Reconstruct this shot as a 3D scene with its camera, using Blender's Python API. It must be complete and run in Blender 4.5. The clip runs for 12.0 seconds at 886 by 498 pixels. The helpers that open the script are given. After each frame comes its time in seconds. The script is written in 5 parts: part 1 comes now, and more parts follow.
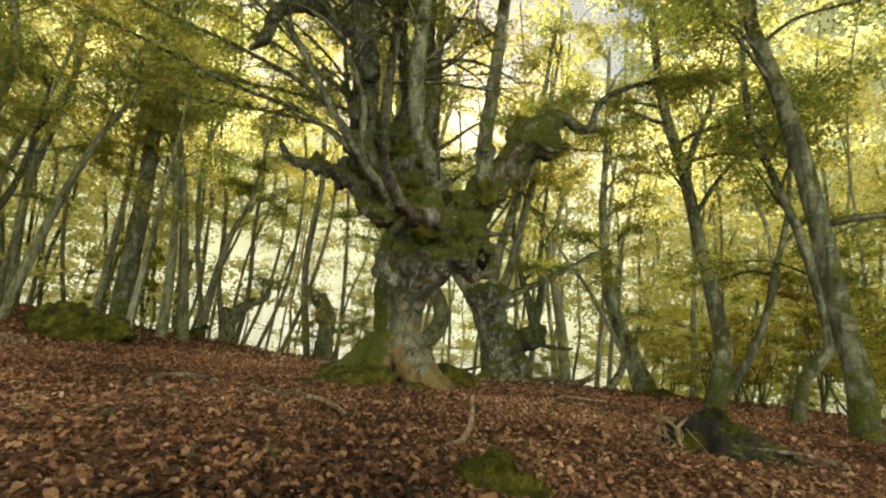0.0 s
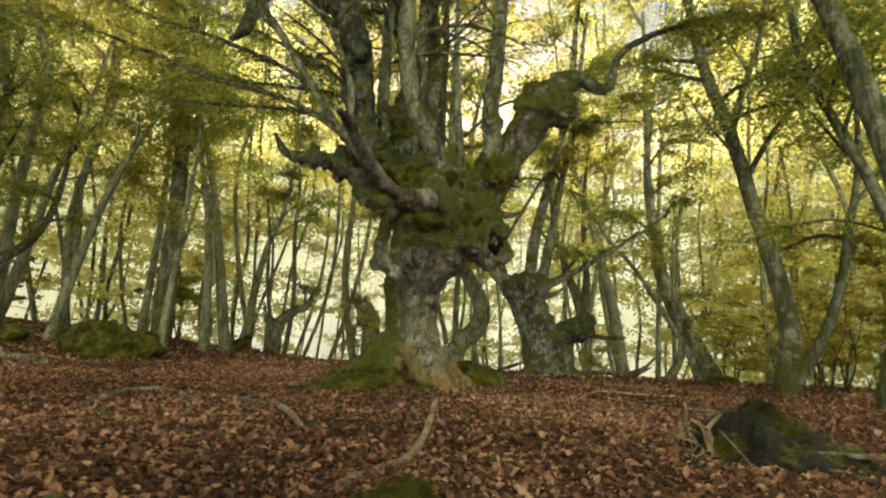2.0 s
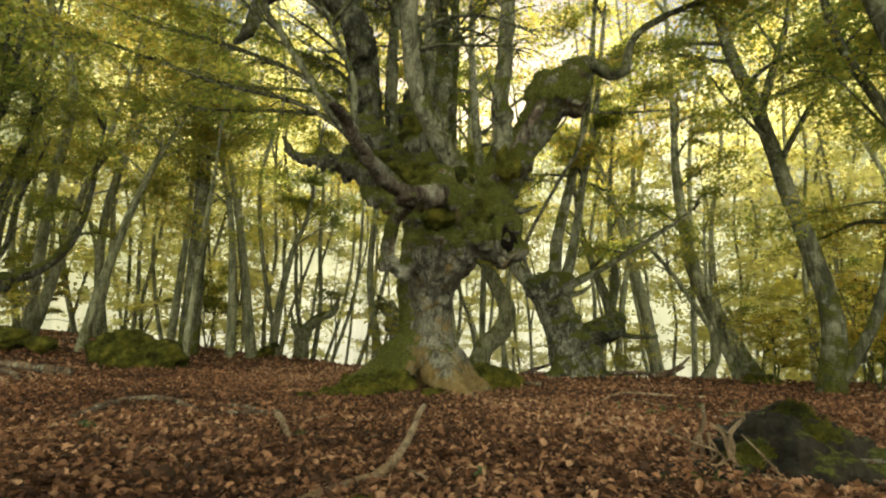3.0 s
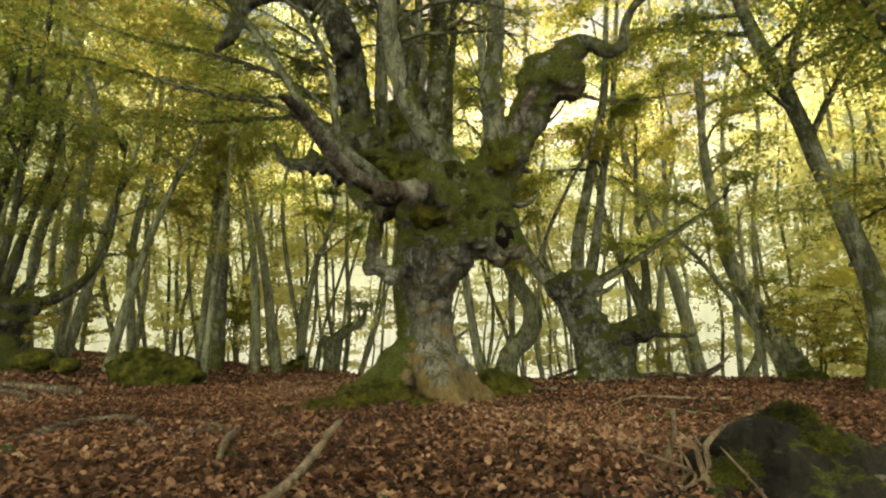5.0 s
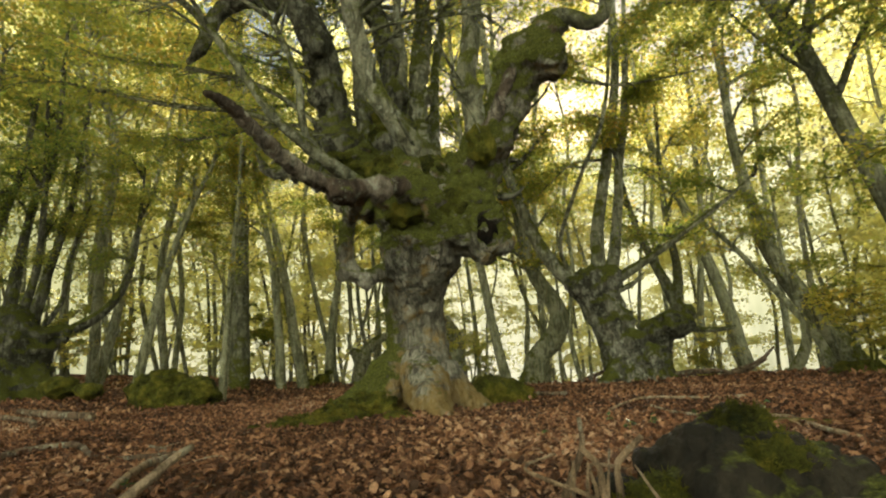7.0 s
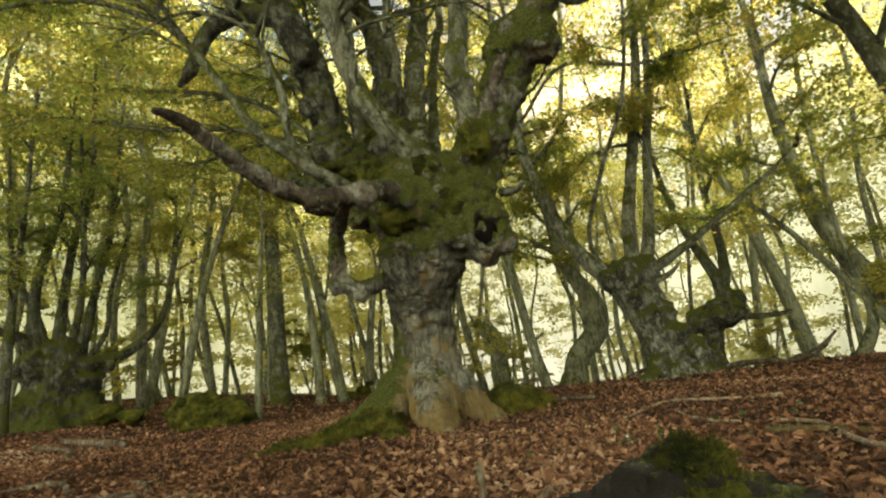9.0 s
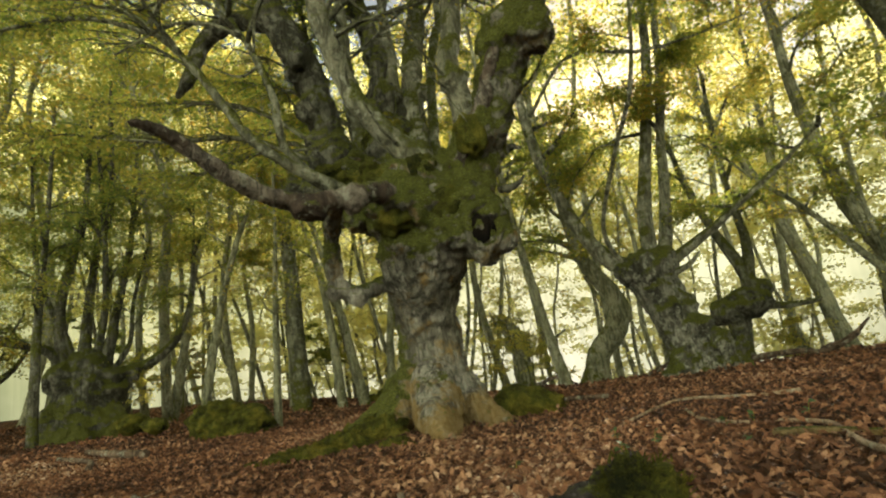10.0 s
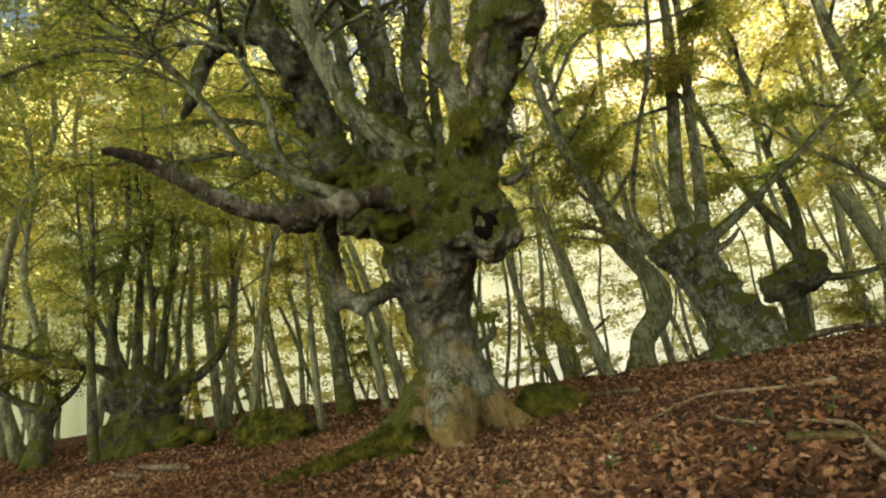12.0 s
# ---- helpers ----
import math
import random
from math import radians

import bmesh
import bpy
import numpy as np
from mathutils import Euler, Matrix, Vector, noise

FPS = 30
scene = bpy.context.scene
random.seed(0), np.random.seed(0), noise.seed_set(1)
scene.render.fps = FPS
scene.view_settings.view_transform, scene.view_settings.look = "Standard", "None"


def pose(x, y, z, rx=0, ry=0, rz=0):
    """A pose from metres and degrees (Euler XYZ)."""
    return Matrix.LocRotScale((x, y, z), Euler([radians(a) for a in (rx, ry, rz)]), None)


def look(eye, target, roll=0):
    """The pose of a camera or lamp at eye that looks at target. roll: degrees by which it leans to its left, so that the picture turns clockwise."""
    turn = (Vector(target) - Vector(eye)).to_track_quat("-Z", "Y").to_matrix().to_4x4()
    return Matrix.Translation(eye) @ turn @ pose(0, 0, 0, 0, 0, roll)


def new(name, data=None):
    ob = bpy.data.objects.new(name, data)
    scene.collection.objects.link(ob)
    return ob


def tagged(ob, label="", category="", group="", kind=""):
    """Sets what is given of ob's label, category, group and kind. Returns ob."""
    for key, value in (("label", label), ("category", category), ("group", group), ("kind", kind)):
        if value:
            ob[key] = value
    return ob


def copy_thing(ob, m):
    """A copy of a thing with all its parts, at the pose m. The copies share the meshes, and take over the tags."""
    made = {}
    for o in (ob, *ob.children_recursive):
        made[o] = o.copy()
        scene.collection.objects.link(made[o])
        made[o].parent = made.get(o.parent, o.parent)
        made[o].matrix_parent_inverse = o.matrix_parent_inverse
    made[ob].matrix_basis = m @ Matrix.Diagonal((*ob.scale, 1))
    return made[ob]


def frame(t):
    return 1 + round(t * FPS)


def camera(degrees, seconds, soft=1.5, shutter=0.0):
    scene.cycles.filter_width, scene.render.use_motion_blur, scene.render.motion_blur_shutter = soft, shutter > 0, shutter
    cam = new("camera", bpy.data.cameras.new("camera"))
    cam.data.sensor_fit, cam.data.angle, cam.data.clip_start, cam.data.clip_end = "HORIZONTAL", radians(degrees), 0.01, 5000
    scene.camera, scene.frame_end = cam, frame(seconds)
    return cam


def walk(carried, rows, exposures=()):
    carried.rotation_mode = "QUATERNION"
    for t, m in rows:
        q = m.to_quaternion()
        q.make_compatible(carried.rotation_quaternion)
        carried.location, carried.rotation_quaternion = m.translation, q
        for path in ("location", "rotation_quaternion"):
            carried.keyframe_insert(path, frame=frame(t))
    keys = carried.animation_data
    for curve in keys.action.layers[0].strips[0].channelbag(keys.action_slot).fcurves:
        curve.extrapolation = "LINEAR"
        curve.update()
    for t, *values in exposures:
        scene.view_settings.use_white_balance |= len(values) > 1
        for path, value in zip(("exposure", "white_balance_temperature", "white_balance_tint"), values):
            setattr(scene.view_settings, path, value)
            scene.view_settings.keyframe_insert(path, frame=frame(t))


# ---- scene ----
cam = camera(79.7, 12.0, soft=2.1)
METRES, EYE, TILT, LEAN, TURN = 5.11, 0.7, 0.0, 0.0, 9.3
ROWS = [
    (0.0, 0.0, 0.0, 0.0, -0.98, 10.61, -5.23),
    (0.5, 0.0382, 0.0474, 0.0005, 0.25, 10.43, -4.54),
    (1.0, 0.0793, 0.0963, -0.0031, 1.9, 10.41, -3.67),
    (1.5, 0.1162, 0.1407, -0.0009, 3.76, 10.21, -2.82),
    (2.0, 0.1477, 0.1786, 0.0014, 5.66, 10.1, -2.03),
    (2.5, 0.1755, 0.2148, -0.0, 7.53, 10.22, -1.34),
    (3.0, 0.1983, 0.2472, -0.0011, 9.2, 10.39, -0.82),
    (3.5, 0.2197, 0.2761, -0.001, 10.59, 10.55, -0.36),
    (5.5, 0.3459, 0.3996, -0.0104, 14.92, 11.53, 1.83),
    (6.0, 0.3801, 0.4334, -0.0152, 16.13, 11.84, 2.49),
    (6.5, 0.4128, 0.471, -0.0192, 17.53, 12.16, 3.24),
    (7.0, 0.4385, 0.5084, -0.0174, 18.94, 12.35, 3.96),
    (9.0, 0.5237, 0.6267, -0.0095, 24.83, 13.25, 7.21),
    (9.5, 0.5457, 0.6541, -0.0091, 26.34, 13.45, 8.02),
    (10.0, 0.5663, 0.6816, -0.0075, 27.88, 13.58, 8.85),
    (10.5, 0.5839, 0.7074, -0.0038, 29.38, 13.64, 9.64),
    (11.0, 0.6009, 0.7289, 0.0003, 30.86, 13.67, 10.45),
    (11.5, 0.6166, 0.7483, 0.0007, 32.33, 13.81, 11.22),
    (12.0, 0.634, 0.768, 0.001, 33.77, 13.94, 11.98),
]
walk(cam, [(t, pose(0, 0, EYE, TILT, LEAN, TURN) @ pose(METRES * x, METRES * y, METRES * z, 90 + pitch, roll, yaw)) for t, x, y, z, yaw, pitch, roll in ROWS])

# ---- light ----
SUN_AZ, SUN_EL = radians(-14.4), radians(24.5)   # from +y towards +x, above the horizon
SUN_DIR = Vector((math.sin(SUN_AZ) * math.cos(SUN_EL), math.cos(SUN_AZ) * math.cos(SUN_EL), math.sin(SUN_EL)))

world = bpy.data.worlds.new("misty_sky")
scene.world = world
world.use_nodes = True
wn = world.node_tree.nodes
sky = wn.new("ShaderNodeTexSky")
sky.sky_type, sky.sun_disc = "NISHITA", False
sky.sun_elevation, sky.sun_rotation = SUN_EL, SUN_AZ
sky.air_density, sky.dust_density, sky.ozone_density = 1.0, 0.5, 0.3
wn["Background"].inputs["Strength"].default_value = 0.024
veil = wn.new("ShaderNodeMix")   # thin warm mist before the sky
veil.data_type, veil.blend_type = "RGBA", "MULTIPLY"
veil.inputs[0].default_value, veil.inputs[7].default_value = 1.0, (1.0, 0.87, 0.62, 1)
world.node_tree.links.new(sky.outputs["Color"], veil.inputs[6])
world.node_tree.links.new(veil.outputs[2], wn["Background"].inputs["Color"])

sun_data = bpy.data.lights.new("sun", "SUN")
sun_data.energy, sun_data.angle, sun_data.color = 2.0, radians(7), (1.0, 0.9, 0.68)
sun = new("sun", sun_data)
sun.matrix_world = look(SUN_DIR * 50, (0, 0, 0))
scene.view_settings.exposure = 2.87
scene.view_settings.use_white_balance = True
scene.view_settings.white_balance_temperature, scene.view_settings.white_balance_tint = 6450, 9


# ---- materials ----
class Mat:
    """A small builder round a node tree."""

    def __init__(self, name):
        self.m = bpy.data.materials.new(name)
        self.m.use_nodes = True
        self.t = self.m.node_tree
        self.n = self.t.nodes
        self.b = self.n["Principled BSDF"]
        self.out = self.n["Material Output"]

    def add(self, kind, **sets):
        nd = self.n.new(kind)
        for key, value in sets.items():
            nd.inputs[key.replace("_", " ")].default_value = value
        return nd

    def link(self, a, b):
        self.t.links.new(a, b)

    def coords(self, scale=(1, 1, 1), world_space=False):
        if world_space:
            src = self.n.new("ShaderNodeNewGeometry").outputs["Position"]
        else:
            src = self.n.new("ShaderNodeTexCoord").outputs["Object"]
        mp = self.n.new("ShaderNodeMapping")
        mp.inputs["Scale"].default_value = scale
        self.link(src, mp.inputs["Vector"])
        return mp.outputs["Vector"]

    def noise(self, vec, scale, detail=4, rough=0.6, dist=0.0):
        nd = self.add("ShaderNodeTexNoise", Scale=scale, Detail=detail, Roughness=rough, Distortion=dist)
        self.link(vec, nd.inputs["Vector"])
        return nd.outputs["Fac"]

    def ramp(self, fac, stops):
        nd = self.n.new("ShaderNodeValToRGB")
        el = nd.color_ramp.elements
        while len(el) < len(stops):
            el.new(0.5)
        for e, (p, c) in zip(el, stops):
            e.position, e.color = p, (*c, 1) if len(c) == 3 else c
        self.link(fac, nd.inputs["Fac"])
        return nd.outputs["Color"]

    def band(self, value, lo, hi):
        nd = self.n.new("ShaderNodeMapRange")
        nd.inputs["From Min"].default_value, nd.inputs["From Max"].default_value = lo, hi
        self.link(value, nd.inputs["Value"])
        return nd.outputs["Result"]

    def math(self, op, a, b):
        nd = self.n.new("ShaderNodeMath")
        nd.operation = op
        for i, v in enumerate((a, b)):
            if isinstance(v, (int, float)):
                nd.inputs[i].default_value = v
            else:
                self.link(v, nd.inputs[i])
        return nd.outputs[0]

    def mix(self, fac, a, b, mode="MIX"):
        nd = self.n.new("ShaderNodeMix")
        nd.data_type, nd.blend_type = "RGBA", mode
        for key, v in ((0, fac), (6, a), (7, b)):
            if isinstance(v, tuple):
                nd.inputs[key].default_value = (*v, 1)
            elif isinstance(v, (int, float)):
                nd.inputs[key].default_value = v
            else:
                self.link(v, nd.inputs[key])
        return nd.outputs[2]

    def finish(self, color, rough=0.85, height=None, bump=0.4, dist=0.02, spec=0.25):
        if isinstance(color, tuple):
            self.b.inputs["Base Color"].default_value = (*color, 1)
        else:
            self.link(color, self.b.inputs["Base Color"])
        if isinstance(rough, (int, float)):
            self.b.inputs["Roughness"].default_value = rough
        else:
            self.link(rough, self.b.inputs["Roughness"])
        self.b.inputs["Specular IOR Level"].default_value = spec
        if height is not None:
            bp = self.add("ShaderNodeBump", Strength=bump, Distance=dist)
            self.link(height, bp.inputs["Height"])
            self.link(bp.outputs["Normal"], self.b.inputs["Normal"])
        return self.m


def bark_material(name, dark, mid, pale, moss=(0.078, 0.086, 0.014), moss_up=0.35, moss_low=0.0, stretch=0.35, pale_at=0.56, rust=0.0, cracks=0.0, moss_west=0.0, lichen_share=0.5):
    """Old beech bark: cracked plates, pale lichen, and moss that grows on what faces up and near the foot."""
    m = Mat(name)
    v = m.coords((1, 1, stretch))
    big, fine = m.noise(v, 2.2, 5, 0.62, 0.6), m.noise(v, 19, 6, 0.7, 0.4)
    streak = m.noise(m.coords((1, 1, stretch * 0.22)), 9, 6, 0.68, 0.8)
    vor = m.add("ShaderNodeTexVoronoi", Scale=11.0)
    vor.feature = "DISTANCE_TO_EDGE"
    m.link(m.mix(0.12, m.coords((1, 1, stretch * 0.45)), m.add("ShaderNodeTexNoise", Scale=9.0, Detail=4.0).outputs["Color"], "ADD"), vor.inputs["Vector"])
    crack = m.math("MAXIMUM", m.band(vor.outputs["Distance"], 0.0, 0.1), m.band(m.noise(v, 1.3, 3), 0.58 + 0.1 * cracks, 0.45))
    crack = m.math("MAXIMUM", crack, 1 - cracks)
    col = m.ramp(big, [(0.28, dark), (0.45, mid), (pale_at, pale), (0.75, mid)])
    col = m.mix(m.band(fine, 0.35, 0.7), m.mix(0.45, col, dark), col)
    col = m.mix(m.math("MULTIPLY", m.band(streak, 0.54, 0.4), 0.8), col, tuple(c * 0.4 for c in dark))
    col = m.mix(m.band(crack, 0.9, 0.0), col, m.mix(0.85, col, (0.02, 0.017, 0.012)))
    vv = m.coords((1, 1, 1))
    lichen = m.noise(vv, 7, 4, 0.7)
    grain = m.noise(vv, 85, 5, 0.75)
    col = m.mix(m.math("MULTIPLY", m.band(grain, 0.58, 0.4), 0.5), col, m.mix(0.8, col, (0.02, 0.018, 0.013)))
    col = m.mix(m.math("MULTIPLY", m.band(lichen, 0.55, 0.62), lichen_share), col, (0.36, 0.37, 0.29))
    if rust:
        rz = m.n.new("ShaderNodeSeparateXYZ")
        m.link(vv, rz.inputs[0])
        col = m.mix(m.math("MULTIPLY", m.band(m.math("ADD", m.noise(vv, 2.6, 5, 0.66), m.math("MULTIPLY", m.band(rz.outputs["Z"], 0.75, 0.2), 0.17)), 0.53, 0.64), rust), col, (0.21, 0.135, 0.035))
    geo = m.n.new("ShaderNodeNewGeometry")
    sep, pos = m.n.new("ShaderNodeSeparateXYZ"), m.n.new("ShaderNodeSeparateXYZ")
    m.link(geo.outputs["Normal"], sep.inputs[0])
    tc = m.n.new("ShaderNodeTexCoord")
    m.link(tc.outputs["Object"], pos.inputs[0])
    patch = m.noise(vv, 3.1, 6, 0.68)
    up = m.math("ADD", m.math("MULTIPLY", sep.outputs["Z"], 0.28), m.math("ADD", patch, moss_up - 0.35))
    if moss_low:
        up = m.math("ADD", up, m.math("MULTIPLY", m.band(pos.outputs["Z"], 1.3, 0.0), moss_low))
    if moss_west:
        up = m.math("ADD", up, m.math("MULTIPLY", m.band(pos.outputs["Z"], 1.95, 2.5), 0.13))
        west = m.math("MULTIPLY", m.band(pos.outputs["X"], 0.0, -0.45), m.band(pos.outputs["Z"], 1.9, 0.9))
        bare = m.math("MULTIPLY", m.band(pos.outputs["X"], -0.3, 0.1), m.band(pos.outputs["Z"], 2.2, 1.7))
        up = m.math("SUBTRACT", m.math("ADD", up, m.math("MULTIPLY", west, moss_west)), m.math("MULTIPLY", bare, 0.3))
    mask = m.band(up, 0.53, 0.63)
    mossy = m.noise(vv, 46, 4, 0.75)
    moss_col = m.ramp(mossy, [(0.3, tuple(c * 0.45 for c in moss)), (0.5, moss), (0.7, tuple(min(1, c * 2.4) for c in moss))])
    col = m.mix(mask, col, moss_col)
    height = m.math("ADD", m.math("MULTIPLY", crack, 0.7), m.math("ADD", m.math("ADD", fine, m.math("ADD", streak, m.math("MULTIPLY", grain, 0.5))), m.math("MULTIPLY", m.math("MULTIPLY", mask, mossy), 1.4)))
    return m.finish(col, 0.9, height, 1.0, 0.05, 0.2)


OLD_BARK = bark_material("old_beech_bark", (0.09, 0.083, 0.06), (0.2, 0.187, 0.14), (0.4, 0.38, 0.31), moss_up=0.44, moss_low=0.0, moss_west=0.36, rust=0.75, cracks=0.9, lichen_share=0.3)
# The olive tint of this stem bark stands in for haze.
STEM_BARK = bark_material("beech_stem_bark", (0.075, 0.077, 0.045), (0.15, 0.15, 0.092), (0.3, 0.3, 0.2), moss_up=0.36, moss_low=0.22, stretch=0.8, lichen_share=0.4)
# Dark old bark, which also paints in the shade of backlit trees.
DARK_SHADE_BARK = bark_material("dark_knotted_shade_bark", (0.04, 0.04, 0.026), (0.085, 0.083, 0.055), (0.24, 0.235, 0.175), moss_up=0.38, moss_low=0.12, stretch=0.5, cracks=0.8, lichen_share=0.3)
# Grey bark lightened and tinted olive in its colour to imitate haze.
GREY_BARK = bark_material("haze_tinted_grey_bark", (0.15, 0.155, 0.085), (0.26, 0.262, 0.15), (0.42, 0.42, 0.27), moss_up=0.27, moss_low=0.16, stretch=0.9)
# Smooth pale stems; on the far trees this paleness paints in haze.
PALE_BARK = bark_material("smooth_pale_and_haze_bark", (0.12, 0.122, 0.076), (0.225, 0.222, 0.145), (0.38, 0.375, 0.26), moss_up=0.36, stretch=0.9, lichen_share=0.6)
BLOTCHED_BARK = bark_material("lichen_blotched_bark", (0.05, 0.049, 0.034), (0.13, 0.126, 0.09), (0.42, 0.41, 0.32), moss_up=0.355, moss_low=0.0, stretch=0.7, cracks=0.7, lichen_share=0.7)
SOIL = bark_material("mossy_root_soil", (0.014, 0.012, 0.008), (0.03, 0.024, 0.016), (0.055, 0.045, 0.028), moss_up=0.14, stretch=1.0, rust=0.0, lichen_share=0.0)
DEAD_WOOD = bark_material("bleached_dead_wood", (0.2, 0.13, 0.075), (0.38, 0.265, 0.155), (0.52, 0.4, 0.27), moss_up=-0.12, stretch=0.3)
BROWN_WOOD = bark_material("brown_dead_wood", (0.07, 0.045, 0.028), (0.16, 0.105, 0.066), (0.28, 0.2, 0.13), moss_up=-0.1, stretch=0.4)
ARM_WOOD = bark_material("weathered_red_wood", (0.05, 0.036, 0.027), (0.125, 0.09, 0.065), (0.33, 0.29, 0.23), moss_up=0.25, stretch=0.6)


def moss_material(name, a, b, c):
    m = Mat(name)
    v = m.coords()
    n1, n2 = m.noise(v, 3.5, 5, 0.65), m.noise(v, 60, 5, 0.8)
    col = m.ramp(m.math("ADD", m.math("MULTIPLY", n1, 0.6), m.math("MULTIPLY", n2, 0.4)), [(0.4, a), (0.52, b), (0.66, c)])
    return m.finish(col, 0.95, m.math("ADD", n2, m.noise(v, 18, 4, 0.7)), 1.0, 0.06, 0.1)


MOSS = moss_material("deep_moss", (0.014, 0.016, 0.004), (0.08, 0.082, 0.012), (0.22, 0.185, 0.028))
FROND = moss_material("moss_shoots", (0.03, 0.034, 0.006), (0.12, 0.118, 0.016), (0.32, 0.255, 0.034))
# Near-black colour for the shade inside the hole of the burl.
HOLLOW_SHADE = moss_material("painted_hollow_shade", (0.003, 0.003, 0.002), (0.008, 0.006, 0.004), (0.018, 0.014, 0.008))
EARTH = moss_material("dark_root_soil", (0.012, 0.01, 0.008), (0.035, 0.027, 0.018), (0.07, 0.065, 0.025))


def leaf_material(name, stops, through_stops, share=0.55, rough=0.5, mottle=0.0):
    """Thin leaves: each island its own tint, part of the light passes through."""
    m = Mat(name)
    geo = m.n.new("ShaderNodeNewGeometry")
    v = m.coords(world_space=True)
    big = m.noise(v, 0.22, 3, 0.6)
    pick = m.math("ADD", m.math("MULTIPLY", geo.outputs["Random Per Island"], 0.55), m.math("MULTIPLY", m.band(big, 0.3, 0.7), 0.45))
    col = m.ramp(pick, stops)
    if mottle:
        spots = m.noise(v, 110, 5, 0.75)
        col = m.mix(m.math("MULTIPLY", m.band(spots, 0.58, 0.4), mottle), col, m.mix(0.8, col, (0.03, 0.018, 0.012)))
        m.finish(col, rough, spots, 0.7, 0.012, 0.12)
    else:
        m.finish(col, rough, None, spec=0.3)
    tr = m.add("ShaderNodeBsdfTranslucent")
    m.link(m.ramp(pick, through_stops), tr.inputs["Color"])
    mx = m.add("ShaderNodeMixShader", Fac=share)
    m.link(m.b.outputs[0], mx.inputs[1])
    m.link(tr.outputs[0], mx.inputs[2])
    m.link(mx.outputs[0], m.out.inputs["Surface"])
    return m.m


LEAF = leaf_material("beech_leaf", [(0.1, (0.045, 0.07, 0.018)), (0.4, (0.075, 0.095, 0.02)), (0.7, (0.12, 0.115, 0.022)), (0.92, (0.22, 0.14, 0.03))],
                     [(0.1, (0.17, 0.25, 0.05)), (0.4, (0.29, 0.34, 0.06)), (0.7, (0.46, 0.41, 0.07)), (0.92, (0.64, 0.42, 0.08))], 0.66)
# Yellowing autumn leaves, also lightened in colour to stand in for haze.
FAR_LEAF = leaf_material("turning_hazy_beech_leaf", [(0.1, (0.08, 0.1, 0.022)), (0.5, (0.14, 0.13, 0.026)), (0.9, (0.24, 0.17, 0.03))],
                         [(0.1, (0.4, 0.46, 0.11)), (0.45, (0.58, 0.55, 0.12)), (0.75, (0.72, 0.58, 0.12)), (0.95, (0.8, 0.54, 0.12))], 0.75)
# Far foliage, its colours paled to the tone of mist.
HAZE_LEAF = leaf_material("haze_pale_leaf", [(0.1, (0.2, 0.2, 0.06)), (0.9, (0.34, 0.28, 0.08))], [(0.1, (0.85, 0.86, 0.42)), (0.9, (0.95, 0.86, 0.4))], 0.85)
LITTER = leaf_material("fallen_leaf", [(0.16, (0.022, 0.014, 0.009)), (0.36, (0.062, 0.032, 0.019)), (0.52, (0.17, 0.083, 0.045)), (0.67, (0.32, 0.168, 0.09)), (0.8, (0.46, 0.285, 0.17)), (0.93, (0.66, 0.52, 0.38))],
                       [(0.0, (0.05, 0.02, 0.01)), (0.6, (0.3, 0.12, 0.04)), (1.0, (0.4, 0.24, 0.14))], 0.15, 0.6, 0.65)

GREEN = leaf_material("seedling_leaf", [(0.0, (0.03, 0.055, 0.025)), (1.0, (0.06, 0.085, 0.03))], [(0.0, (0.06, 0.12, 0.03)), (1.0, (0.1, 0.16, 0.04))], 0.3)


def ground_material():
    m = Mat("leaf_strewn_soil")
    v = m.coords(world_space=True)
    warp = m.mix(0.06, v, m.add("ShaderNodeTexNoise", Scale=6.0).outputs["Color"], "ADD")
    vor = m.add("ShaderNodeTexVoronoi", Scale=16.0)
    m.link(warp, vor.inputs["Vector"])
    sep = m.n.new("ShaderNodeSeparateColor")
    m.link(vor.outputs["Color"], sep.inputs[0])
    leaves = m.ramp(sep.outputs[0], [(0.0, (0.018, 0.011, 0.008)), (0.35, (0.045, 0.025, 0.016)), (0.7, (0.11, 0.058, 0.036)), (1.0, (0.2, 0.115, 0.075))])
    patch = m.noise(v, 0.5, 5, 0.65)
    col = m.mix(m.band(patch, 0.5, 0.7), leaves, m.mix(0.75, leaves, (0.035, 0.026, 0.018)))
    green = m.noise(v, 0.9, 5, 0.7)
    col = m.mix(m.math("MULTIPLY", m.band(green, 0.62, 0.72), 0.6), col, (0.06, 0.075, 0.02))
    h = m.math("ADD", m.band(vor.outputs["Distance"], 0.6, 0.0), m.noise(v, 40, 3))
    return m.finish(col, 0.95, h, 0.8, 0.03, 0.04)


GROUND = ground_material()


